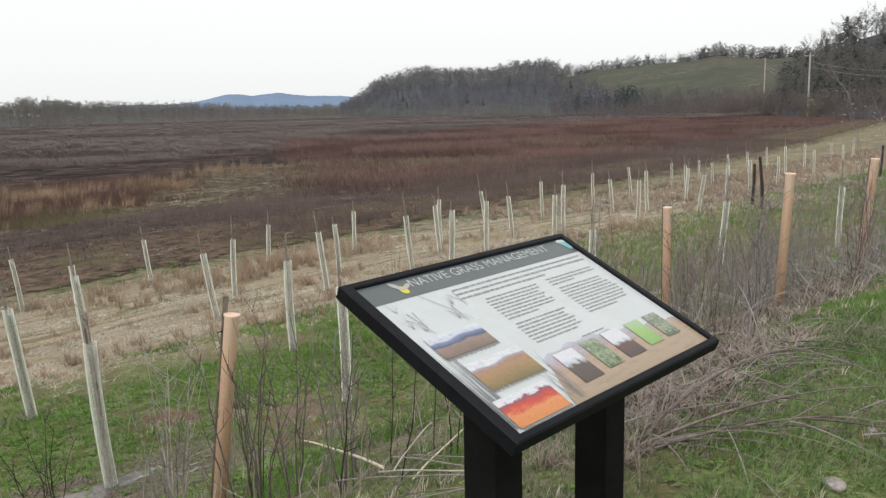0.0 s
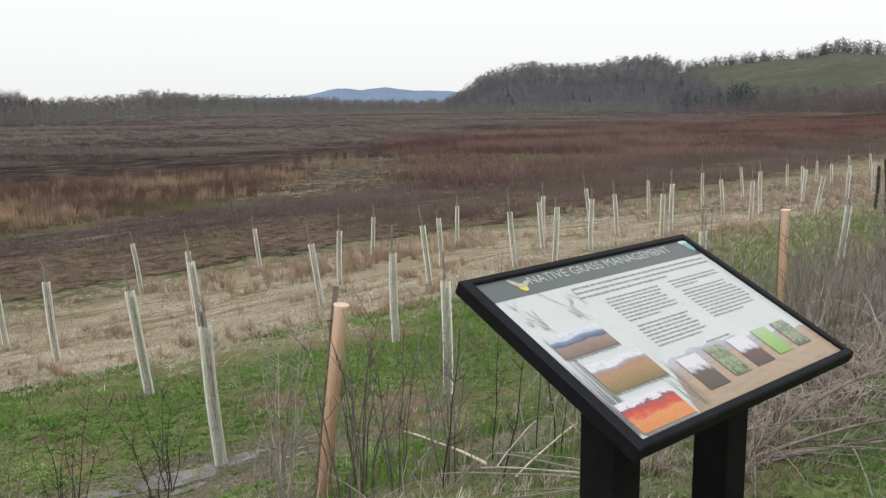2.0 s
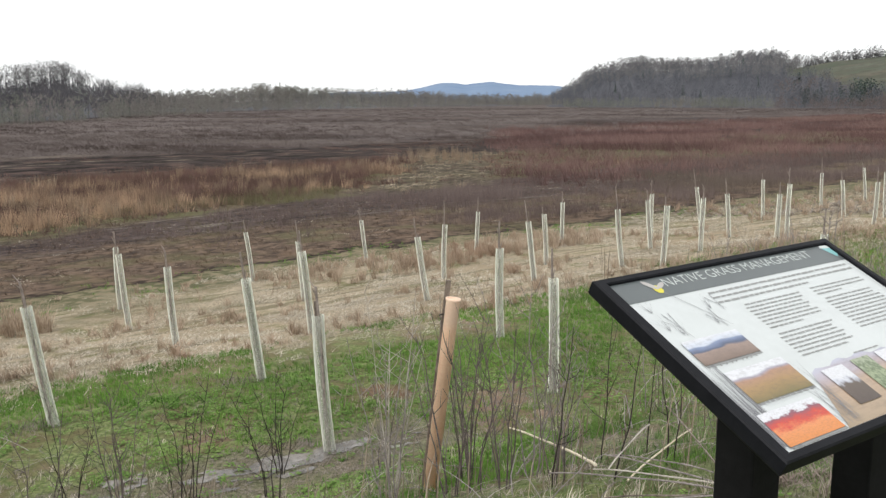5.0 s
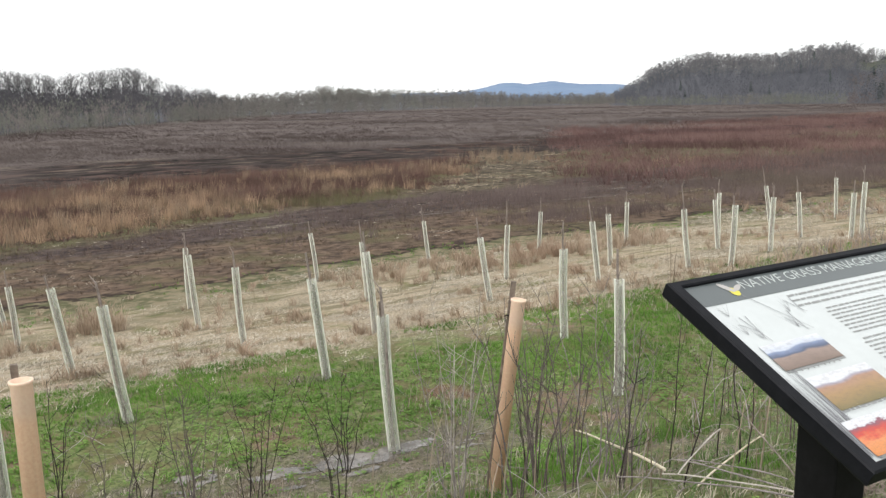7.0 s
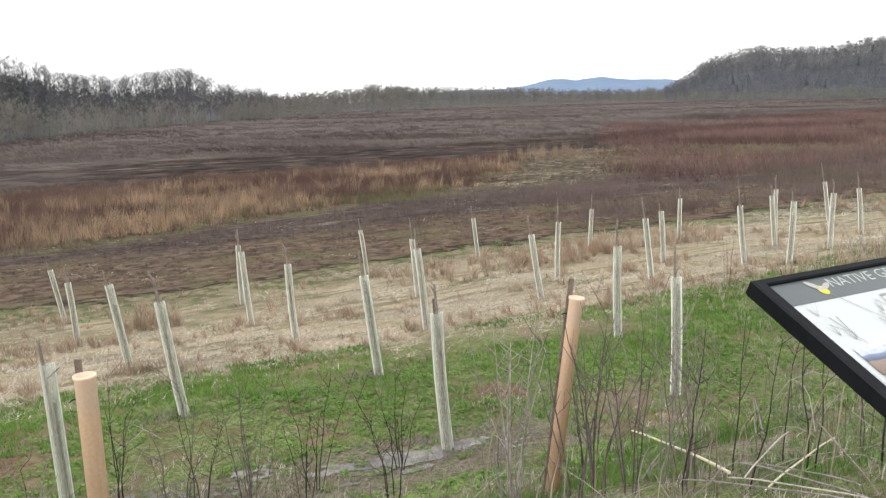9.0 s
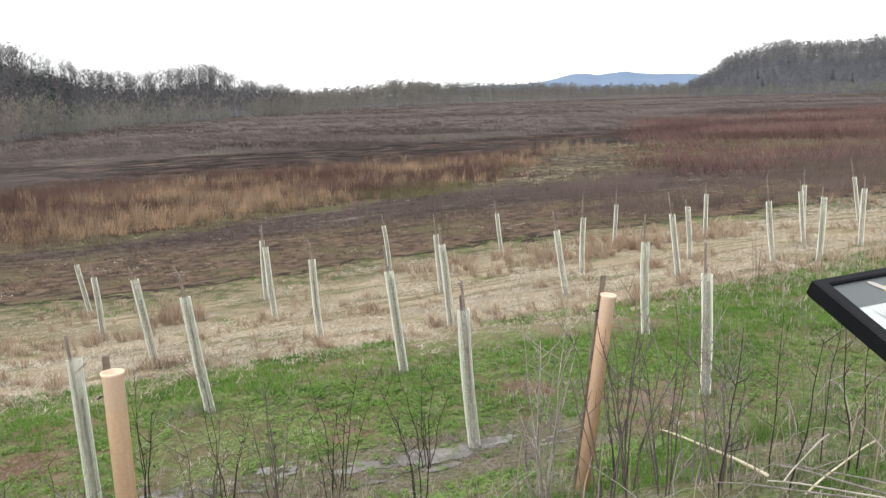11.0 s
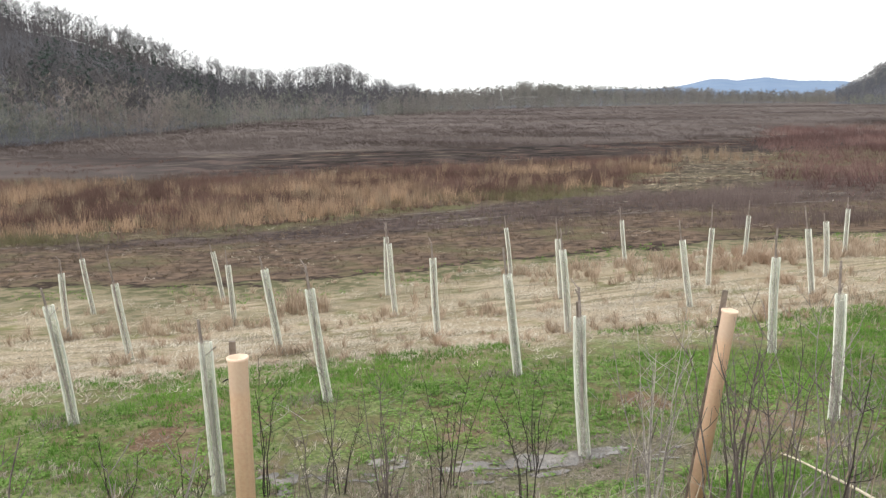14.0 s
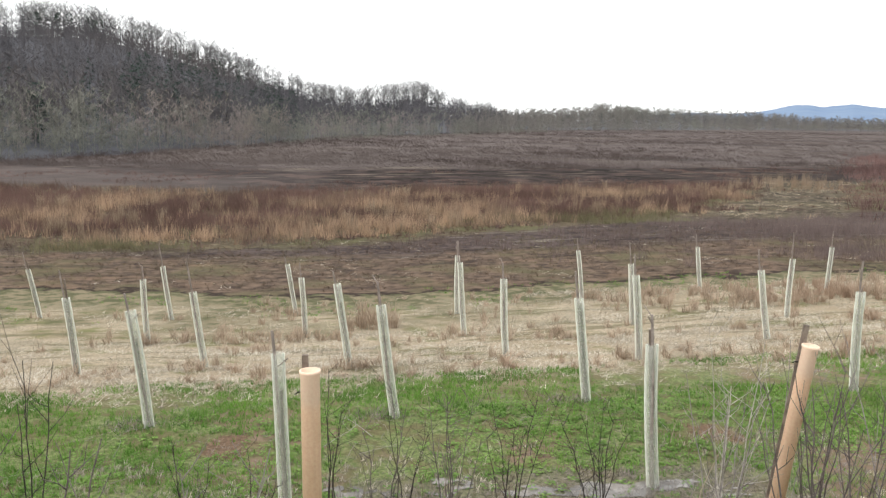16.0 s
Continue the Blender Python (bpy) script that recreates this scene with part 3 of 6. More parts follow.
def tree_template(rng, limbs, boughs, twigs, spread=0.32, low=0.3, thick=0.016, fine=0.006):
    """A bare tree of height 1: trunk, limbs, boughs and twigs."""
    v, f = [], []
    cone(v, f, (0, 0, -0.03), (rng.uniform(-0.04, 0.04), rng.uniform(-0.04, 0.04), 0.93), thick, 5)
    for i in range(limbs):
        z = low + (0.82 - low) * (i + rng.random()) / limbs
        w = rng.uniform(0, 2 * math.pi)
        out = spread * (1.15 - 0.75 * z) * rng.uniform(0.75, 1.2)
        a = Vector((0, 0, z))
        b = a + Vector((math.cos(w) * out, math.sin(w) * out, rng.uniform(0.16, 0.3)))
        b.z = min(b.z, 1.0)
        cone(v, f, a, b, thick * 0.45)
        for j in range(boughs):
            p = a.lerp(b, rng.uniform(0.3, 1.0))
            q = p + Vector((rng.gauss(0, 0.08), rng.gauss(0, 0.08), rng.uniform(0.03, 0.14)))
            side = Vector((rng.uniform(-1, 1), rng.uniform(-1, 1), 0.2)).normalized() * thick * 0.3
            k = len(v)
            v += [tuple(p - side), tuple(p + side), tuple(q)]
            f.append((k, k + 1, k + 2))
            for _ in range(twigs):
                g = p.lerp(q, rng.uniform(0.2, 1.0))
                h = g + Vector((rng.gauss(0, 0.05), rng.gauss(0, 0.05), rng.uniform(0.0, 0.1)))
                side = Vector((rng.uniform(-1, 1), rng.uniform(-1, 1), rng.uniform(-0.5, 0.5))).normalized() * fine
                k = len(v)
                v += [tuple(g - side), tuple(g + side), tuple(h)]
                f.append((k, k + 1, k + 2))
    return np.array(v), np.array(f)


def evergreen_template(rng, tiers=11, each=11):
    v, f = [], []
    cone(v, f, (0, 0, -0.03), (0, 0, 0.97), 0.014, 4)
    for i in range(tiers):
        z = 0.14 + 0.82 * i / tiers
        for j in range(each):
            w = rng.uniform(0, 2 * math.pi)
            out = 0.23 * (1.05 - z) * rng.uniform(0.6, 1.25) + 0.015
            c, s = math.cos(w), math.sin(w)
            k = len(v)
            v += [(0, 0, z + 0.05), (c * out - s * out * 0.34, s * out + c * out * 0.34, z - 0.05 * rng.random()), (c * out + s * out * 0.34, s * out - c * out * 0.34, z - 0.05 * rng.random())]
            f.append((k, k + 1, k + 2))
    return np.array(v), np.array(f)


def pine_template(rng):
    """A ragged evergreen of height 1: a bare lower trunk and drooping clumps of needles."""
    v, f = [], []
    cone(v, f, (0, 0, -0.03), (rng.uniform(-0.03, 0.03), rng.uniform(-0.03, 0.03), 0.95), 0.016, 4)
    for i in range(13):
        z = 0.25 + 0.7 * i / 13 + rng.uniform(-0.03, 0.03)
        w, out = rng.uniform(0, 6.28), 0.24 * (1.12 - z) * rng.uniform(0.2, 1.3)
        c = Vector((math.cos(w) * out, math.sin(w) * out, z))
        for j in range(13):
            d = Vector((rng.gauss(0, 1), rng.gauss(0, 1), rng.gauss(0, 0.45))).normalized() * rng.uniform(0.04, 0.11)
            q = d.cross(Vector((rng.gauss(0, 1), rng.gauss(0, 1), rng.gauss(0, 1)))).normalized() * rng.uniform(0.011, 0.02)
            k = len(v)
            v += [tuple(c - d * 0.2 + q), tuple(c - d * 0.2 - q), tuple(c + d)]
            f.append((k, k + 1, k + 2))
    return np.array(v), np.array(f)


rng = random.Random(7)
RIDGE_TREES = [tree_template(rng, 8, 5, 4, 0.36, 0.36, 0.02, 0.0042) for _ in range(7)]
FAR_ROUND = [tree_template(rng, 9, 4, 5, 0.44, 0.12, 0.016, 0.013) for _ in range(6)]
FAR_BUSH = [tree_template(rng, 8, 3, 5, 0.5, 0.03, 0.01, 0.022) for _ in range(6)]
ROUND_TREES = [tree_template(rng, 11, 5, 4, 0.4, 0.12, 0.016, 0.006) for _ in range(5)]
SLOPE_TREES = [tree_template(rng, 7, 3, 3, 0.3, 0.25, 0.014, 0.011) for _ in range(5)]
BUSHY_TREES = [tree_template(rng, 9, 4, 5, 0.42, 0.04, 0.008, 0.0085) for _ in range(6)]
EVERGREENS = [evergreen_template(rng) for _ in range(3)]
PINES = [pine_template(rng) for _ in range(5)]


def thin_foot(a, t):
    """Keeps the brush back from the field where the hill stands nearest."""
    return a < -50 and t < 0.001 * (-50 - a)


def woods(where, bearings, depths, count, tall, templates, seed, skip=None, sink=0.3):
    """Rows for stuff(): trees on a hill, between two bearings and two shares of the way up."""
    level, ridge, foot = where
    r = np.random.default_rng(seed)
    a, t = r.uniform(*bearings, count), r.uniform(*depths, count)
    if skip:
        keep = np.array([not skip(p, q) for p, q in zip(a, t)])
        a, t = a[keep], t[keep]
    d = foot(a) + (ridge(a) - foot(a)) * t
    x, y = d * np.sin(np.radians(a)), d * np.cos(np.radians(a))
    h = r.uniform(*tall, len(a))
    return np.stack([r.integers(0, len(templates), len(a)), x, y, np.maximum(level(x, y), height(x, y)) - sink, r.uniform(0, 6.28, len(a)), h * r.uniform(0.85, 1.25, len(a)), h], -1)


rows = np.concatenate([woods(left_hill, (-72, -45), (0.98, 1.03), 210, (14, 19), RIDGE_TREES, 1, None, 1.0), woods(left_hill, (-45, -33), (0.97, 1.03), 150, (13, 19), RIDGE_TREES, 2, None, 1.0)])
stuff("ridge_woods", RIDGE_TREES, rows, BARK_FAR, "bare grey trees along the crest of a hill", "trees")
rows = np.concatenate([woods(left_hill, (-33, -4), (0.8, 1.05), 330, (9, 14), FAR_ROUND, 20), woods(left_hill, (-25, -14), (0.9, 1.02), 130, (12, 16), FAR_ROUND, 53), woods(left_hill, (-27, -22), (0.95, 1.05), 40, (12, 17), FAR_ROUND, 21), woods(left_hill, (-34, -30), (0.85, 1.0), 60, (8, 12), FAR_ROUND, 40)])
stuff("far_woods", FAR_ROUND, rows, THICKET, "far low grey woods behind the field", "trees")
rows = woods(left_hill, (-72, -33), (0.94, 1.0), 300, (2.5, 5), FAR_BUSH, 37, None, 1.2)
stuff("ridge_thicket", FAR_BUSH, rows, OAK, "grey undergrowth below the trees on the crest", "trees")
rows = np.concatenate([woods(left_hill, (-34, -4), (0.8, 1.02), 480, (8, 13), FAR_BUSH, 36, None, 0.8), woods(left_hill, (-33, -4), (0.4, 0.85), 330, (6, 10), FAR_BUSH, 26, None, 0.8), woods(left_hill, (-36, -4), (-0.1, 0.45), 480, (5, 9), FAR_BUSH, 50, None, 0.8)])
stuff("far_thicket", FAR_BUSH, rows, THICKET, "low brown-grey thicket on the far rise", "trees")
rows = np.concatenate([woods(left_hill, (-73, -33), (0.06, 0.6), 1500, (6, 11), SLOPE_TREES, 3), woods(left_hill, (-73, -33), (0.6, 0.84), 1100, (5, 9), SLOPE_TREES, 22), woods(left_hill, (-73, -33), (0.82, 0.97), 800, (3, 5), SLOPE_TREES, 49), woods(left_hill, (-33, -5), (0.1, 0.8), 300, (6, 10), SLOPE_TREES, 23)])
stuff("hillside_woods", SLOPE_TREES, rows, OAK, "bare violet-grey woods on the steep hillside", "trees")
rows = np.concatenate([woods(left_hill, (-73, -30), (-0.05, 0.04), 200, (2, 4.5), BUSHY_TREES, 38, thin_foot), woods(left_hill, (-73, -30), (-0.03, 0.07), 200, (2.5, 5.5), BUSHY_TREES, 4, thin_foot), woods(left_hill, (-73, -33), (0.0, 0.12), 150, (5, 9.5), BUSHY_TREES, 55, thin_foot), woods(left_hill, (-30, -5), (-0.05, 0.3), 150, (4, 8), BUSHY_TREES, 5)])
stuff("field_edge_trees", BUSHY_TREES, rows, BUDS, "budding pale trees along the field's edge", "trees")
rows = np.concatenate([woods(left_hill, (-73, -33), (-0.04, 0.09), 120, (3.5, 8), BUSHY_TREES, 41, thin_foot), woods(left_hill, (-33, -12), (0.0, 0.35), 60, (4, 8), BUSHY_TREES, 42)])
stuff("field_edge_brush", BUSHY_TREES, rows, MAUVE, "pale tan leafless brush below the hill", "brush")
rows = np.concatenate([woods(left_hill, (-57, -46), (0.12, 0.42), 110, (7, 12), PINES, 6), woods(left_hill, (-72, -56), (0.06, 0.3), 46, (6, 10), PINES, 7), woods(left_hill, (-54, -44), (0.4, 0.7), 30, (7, 11), PINES, 43),
                       woods(left_hill, (-42, -36), (0.3, 0.85), 22, (7, 11), PINES, 8), woods(left_hill, (-61.5, -57.5), (0.95, 1.0), 22, (10, 14), PINES, 9), woods(left_hill, (-57, -47), (0.93, 1.0), 16, (7, 12), PINES, 44)])
stuff("hillside_evergreens", PINES, rows, HAZED_NEEDLE, "dark evergreens among the bare woods", "trees")

rows = np.concatenate([woods(right_hill, (-6.6, 8.5), (0.86, 1.03), 330, (10, 15), FAR_ROUND, 11, None, 1.6), woods(right_hill, (-6.6, 8), (0.6, 0.9), 280, (8, 12), FAR_ROUND, 24, None, 1.8), woods(right_hill, (8, 26), (0.975, 1.0), 300, (5, 12), FAR_ROUND, 12, None, 2.2), woods(right_hill, (16.5, 21.5), (0.985, 1.0), 60, (9, 14), FAR_ROUND, 29, None, 2.4)])
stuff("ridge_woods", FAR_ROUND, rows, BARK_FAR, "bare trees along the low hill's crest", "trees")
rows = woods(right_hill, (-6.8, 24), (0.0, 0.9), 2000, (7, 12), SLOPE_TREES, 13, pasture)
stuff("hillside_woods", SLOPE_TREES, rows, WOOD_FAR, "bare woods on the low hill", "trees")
rows = np.concatenate([woods(right_hill, (7, 24), (0.97, 1.0), 430, (4.0, 7.5), FAR_BUSH, 30, None, 2.4), woods(right_hill, (-6.6, 8), (0.92, 1.0), 240, (6, 9), FAR_BUSH, 56, None, 1.8)])
stuff("crest_hedge", FAR_BUSH, rows, HEDGE, "dark undergrowth and hedge along the low hill's crest", "hedge")
rows = woods(right_hill, (-6, 7), (-0.1, 0.12), 240, (3, 7), FAR_BUSH, 14)
stuff("field_edge_trees", FAR_BUSH, rows, BUDS, "leafless trees and brush along the field's far edge", "trees")
rows = np.concatenate([woods(right_hill, (7, 22), (-0.1, 0.12), 280, (3, 7), FAR_BUSH, 15), woods(right_hill, (8, 22), (0.2, 0.9), 60, (1.0, 3.0), FAR_BUSH, 31), woods(right_hill, (12, 22), (0.1, 0.34), 220, (3, 7), FAR_BUSH, 33), woods(right_hill, (7, 13), (0.12, 0.5), 160, (4, 8), FAR_BUSH, 28, pasture)])
stuff("field_edge_brush", FAR_BUSH, rows, RUSSET, "brown leafless brush below the pasture", "brush")
rows = np.concatenate([woods(right_hill, (-3, 10), (0.1, 0.9), 16, (5, 9), EVERGREENS, 16, pasture), woods(near_hill, (21.3, 40), (0.1, 1.0), 60, (9, 14), EVERGREENS, 18)])
stuff("hillside_evergreens", EVERGREENS, rows, HAZED_NEEDLE, "dark evergreens on the hillsides", "trees")
rows = np.concatenate([woods(near_hill, (21.2, 40), (0.1, 1.0), 170, (8, 14), PINES, 45), woods(right_hill, (8.5, 13), (0.04, 0.22), 40, (7, 12), PINES, 46), woods(right_hill, (11.5, 12.9), (0.1, 0.26), 22, (10, 15), PINES, 17)])
stuff("hillside_pines", PINES, rows, HAZED_NEEDLE, "ragged dark pines on the hillsides", "trees")
rows = np.concatenate([woods(right_hill, (19.7, 21.0), (0.02, 0.1), 8, (3, 5), BUSHY_TREES, 47), woods(near_hill, (22.4, 23.6), (-0.06, 0.04), 9, (4, 6), BUSHY_TREES, 48)])
stuff("yellow_bushes", BUSHY_TREES, rows, OSIER, "yellow-green bushes below the utility poles", "bushes")
rows = np.concatenate([woods(near_hill, (17.5, 38), (-0.16, -0.02), 220, (6, 9), BUSHY_TREES, 32), woods(right_hill, (13, 20), (-0.05, 0.1), 120, (4, 9), BUSHY_TREES, 34)])
stuff("edge_brush", BUSHY_TREES, rows, RUSSET, "pale mauve brush at the field's edge below the hill", "brush")
rows = woods(near_hill, (21.0, 42), (0.05, 1.03), 430, (9, 14), ROUND_TREES, 19)
stuff("hillside_woods", ROUND_TREES, rows, WOOD_NEAR, "bare dark woods on a near hillside", "trees")


def lone_tree(name, x, y, z, h, seed, label):
    v, f = tree_template(random.Random(seed), 11, 7, 6, 0.42, 0.3)
    trunk, crown = Shape(), Shape()
    tk = 6
    trunk.add([tuple(p) for p in v[:tk]], [tuple(q) for q in f if max(q) < tk])
    crown.add([tuple(p) for p in v], [tuple(q) for q in f if min(q) >= tk])
    t = thing(name, Matrix.LocRotScale((x, y, z), None, (h, h, h)), label, "tree")
    part("trunk", trunk, BARK_FAR, t)
    part("crown", crown, BARK_FAR, t)


for a, d, h, seed in ((-16.6, 620, 13.5, 3), (-19.6, 640, 11, 4), (-12.2, 600, 8, 9), (3.0, 560, 8, 5)):
    x, y = d * math.sin(radians(a)), d * math.cos(radians(a))
    lone_tree("bare_tree", x, y, -4.5, h, seed, "bare spreading tree at the field's far edge")


def power_pole(x, y, z, h):
    p = thing("utility_pole", pose(x, y, z), "grey wooden utility pole on the hillside", "utility pole", "utility poles")
    part("pole", Shape().sweep([(0, 0, -1), (0, 0, h)], 0.34, 0.26, 8), TIMBER, p)
    part("crossarm", Shape().box(-1.3, -0.12, h - 1.2, 1.3, 0.12, h - 0.9), TIMBER, p)
    return Vector((x, y, z + h - 1.0))


ends = []
for a, d, top in ((20.38, 480, 2.68), (22.93, 311, 2.85), (36, 230, 3.3)):
    x, y = d * math.sin(radians(a)), d * math.cos(radians(a))
    z = max(-4.4, float(right_hill[0](np.array(x), np.array(y))) if a < 21 else float(near_hill[0](np.array(x), np.array(y))))
    ends.append(power_pole(x, y, z, max(8.0, 1.55 + d * math.tan(radians(top)) - z)))
for p, q in zip(ends, ends[1:]):
    for lift in (0.0, -1.6):
        line = [p.lerp(q, t / 12) + Vector((0, 0, lift - 2.0 - 4 * (1 - (2 * t / 12 - 1) ** 2))) for t in range(13)]
        o = part("power_line", Shape().sweep(line, 0.05, 0.05, 4), WIRE)
        tagged(o, "thin sagging power line between two poles", "power line", "power lines")


# ---- field cover ----
def tuft_template(rng, blades, tall, width, spread, lean, bend=True):
    """A tuft of height 1: tapered blades that lean outwards."""
    v, f = [], []
    for _ in range(blades):
        w, o = rng.uniform(0, 6.28), rng.uniform(0, 6.28)
        bx, by = math.cos(o) * spread * rng.random(), math.sin(o) * spread * rng.random()
        h, ln = tall * rng.uniform(0.5, 1.0), lean * rng.uniform(0.3, 1.2)
        dx, dy = math.cos(w) * ln, math.sin(w) * ln
        sx, sy = -math.sin(w + 0.6) * width, math.cos(w + 0.6) * width
        k = len(v)
        if bend:
            v += [(bx - sx, by - sy, -0.02), (bx + sx, by + sy, -0.02), (bx + dx * 0.35 - sx * 0.8, by + dy * 0.35 - sy * 0.8, h * 0.6), (bx + dx * 0.35 + sx * 0.8, by + dy * 0.35 + sy * 0.8, h * 0.6), (bx + dx, by + dy, h)]
            f += [(k, k + 1, k + 3), (k, k + 3, k + 2), (k + 2, k + 3, k + 4)]
        else:
            v += [(bx - sx, by - sy, -0.02), (bx + sx, by + sy, -0.02), (bx + dx, by + dy, h)]
            f.append((k, k + 1, k + 2))
    return np.array(v), np.array(f)


def sow(r, count, n_span, s_span, tall, kinds, width=1.0, keep=None, wide=None):
    """Rows for stuff(): tufts strewn over a stretch of the plan."""
    n, s = r.uniform(*n_span, count), r.uniform(*s_span, count)
    if keep is not None:
        ok = keep(n, s) > r.random(count)
        n, s = n[ok], s[ok]
    x, y = plan(n, s)
    h = r.uniform(*tall, len(n))
    w = h * width if wide is None else r.uniform(*wide, len(n))
    return np.stack([r.integers(0, kinds, len(n)), x, y, height(x, y), r.uniform(0, 6.28, len(n)), w, h], -1)


def patchy(scale, lo, hi, seed):
    """A share from 0 to 1 that comes and goes in patches."""
    def share(n, s):
        q = np.array([noise.noise((a * scale + seed, b * scale, seed * 0.7)) for a, b in zip(n, s)])
        return smooth(lo, hi, q)
    return share


def swaths(n, s):
    """Mown straw lies in long low ridges along the bank."""
    return 0.3 + 0.7 * smooth(-0.2, 0.2, np.array([noise.noise((a * 1.7, b * 0.25, 3.0)) for a, b in zip(n, s)]))


rg = np.random.default_rng(21)
tr = random.Random(5)
SHORT = [tuft_template(tr, 6, 1.0, 0.045, 0.5, 0.45, False) for _ in range(6)]
LONG = [tuft_template(tr, 7, 1.0, 0.02, 0.22, 0.5) for _ in range(6)]
MAT = [tuft_template(tr, 6, 0.3, 0.05, 0.7, 1.0, False) for _ in range(6)]
CLUMP = [tuft_template(tr, 26, 1.0, 0.014, 0.28, 0.55) for _ in range(6)]
PLUME = [tuft_template(tr, 20, 1.0, 0.011, 0.34, 0.3, False) for _ in range(6)]
BRUSH = [tuft_template(tr, 10, 1.0, 0.02, 0.45, 0.35, False) for _ in range(6)]
FINE = [tuft_template(tr, 16, 1.0, 0.011, 0.5, 0.28, False) for _ in range(6)]
DOME = [tuft_template(tr, 34, 1.0, 0.009, 0.24, 0.34) for _ in range(4)]

green_patch, bare_patch = patchy(0.55, -0.45, -0.05, 3.0), patchy(0.5, -0.1, 0.35, 9.0)
sward = [sow(rg, 54000, (4.9, 10.9), (-8, 12), (0.03, 0.09), 6, keep=lambda n, s: green_patch(n, s) * (0.4 + 0.6 * smooth(6.0, 8.4, n)) * (0.42 + 0.58 * patchy(1.3, -0.2, 0.15, 25.0)(n, s)), wide=(0.05, 0.10)),
         sow(rg, 16000, (4.6, 11.6), (12, 48), (0.05, 0.13), 6, keep=green_patch, wide=(0.08, 0.16)),
         sow(rg, 2600, (18.5, 23), (-14, 40), (0.04, 0.1), 6, keep=bare_patch, wide=(0.1, 0.22))]
BARE = ((8.1, -0.62, 0.4), (7.6, 4.0, 0.45))


def off_bare(rows):
    """Drops what stands on the bare soil or in the puddles."""
    n, s = rows[:, 1] * NX.x + rows[:, 2] * NX.y, rows[:, 1] * AX.x + rows[:, 2] * AX.y
    ok = np.ones(len(rows), bool)
    for cn, cs, cr in BARE:
        ok &= (np.hypot(n - cn, s - cs) > cr * (0.55 + 0.5 * np.abs(np.sin(7 * n + 3 * s) * np.sin(5 * s)))) | (np.arange(len(rows)) % 9 == 0)
    wet = (n > 5.75) & (n < 6.85) & (s > 0.4) & (s < 3.9)
    return rows[ok & ~(wet & (np.arange(len(rows)) % 6 > 0))]


bank = [sow(rg, 12000, (-0.4, 2.4), (1.8, 7.0), (0.015, 0.06), 6, keep=lambda n, s: 0.2 + 0.8 * patchy(1.4, -0.2, 0.2, 47.0)(n, s), wide=(0.04, 0.09)), sow(rg, 16000, (2.3, 5.2), (-6, 16), (0.03, 0.09), 6, keep=lambda n, s: np.maximum(bare_patch(n, s), 0.22), wide=(0.06, 0.12)),
         sow(rg, 9000, (-0.6, 2.3), (1.2, 14), (0.03, 0.09), 6, keep=patchy(0.9, -0.35, 0.1, 5.0), wide=(0.06, 0.12))]
fresh = [sow(rg, 6000, (0.9, 2.5), (3.2, 8.5), (0.02, 0.07), 6, keep=patchy(1.3, 0.0, 0.25, 93.0), wide=(0.04, 0.09)), sow(rg, 5000, (3.0, 5.2), (1.5, 6.5), (0.04, 0.1), 6, keep=patchy(1.0, -0.05, 0.2, 94.0), wide=(0.05, 0.1))]
sward += fresh
stuff("bank_grass", SHORT, np.concatenate(bank), BANK_GRASS, "short dull green grass on the bank", "grass")
stuff("green_grass", SHORT, off_bare(np.concatenate(sward)), GRASS, "short fresh green grass", "grass")


def clover_template(rng):
    """A low rosette of small broad leaves."""
    v, f = [], []
    for i in range(7):
        w, r, z = rng.uniform(0, 6.28), rng.uniform(0.3, 1.0), rng.uniform(0.3, 1.0)
        c, s, q = math.cos(w), math.sin(w), rng.uniform(0.16, 0.28)
        k = len(v)
        v += [(c * (r - q), s * (r - q), z * 0.8), (c * r - s * q, s * r + c * q, z), (c * (r + q), s * (r + q), z * 0.85), (c * r + s * q, s * r - c * q, z)]
        f += [(k, k + 1, k + 2), (k, k + 2, k + 3)]
    return np.array(v), np.array(f)


LEAVES = [clover_template(tr) for _ in range(6)]
clover = [sow(rg, 16000, (4.8, 9.0), (-8, 12), (0.015, 0.05), 6, wide=(0.025, 0.07), keep=patchy(0.8, -0.45, 0.15, 12.0)), sow(rg, 2600, (-0.4, 3.0), (1.2, 10), (0.012, 0.03), 6, wide=(0.018, 0.045), keep=patchy(0.9, -0.1, 0.3, 16.0))]
stuff("clover", LEAVES, off_bare(np.concatenate(clover)), CLOVER, "low clover and weeds among the grass", "clover")
dead = [sow(rg, 500, (1.9, 3.2), (2.2, 14), (0.04, 0.12), 6, wide=(0.08, 0.18), keep=patchy(0.9, -0.3, 0.1, 15.0)), sow(rg, 1300, (2.0, 5.4), (-6, 18), (0.04, 0.14), 6, wide=(0.07, 0.15), keep=patchy(0.7, -0.35, 0.2, 6.0)), sow(rg, 500, (-0.6, 2.4), (1.2, 16), (0.03, 0.09), 6, wide=(0.05, 0.12), keep=patchy(0.9, -0.3, 0.2, 8.0)),
        sow(rg, 4200, (4.9, 7.6), (-8, 12), (0.03, 0.10), 6, wide=(0.06, 0.16), keep=patchy(0.8, -0.2, 0.2, 18.0)), sow(rg, 2600, (5.0, 10.8), (8, 36), (0.06, 0.2), 6, wide=(0.1, 0.22))]
stuff("dead_grass", LONG, np.concatenate(dead), DRY, "dead straw-coloured grass on the bank", "grass")
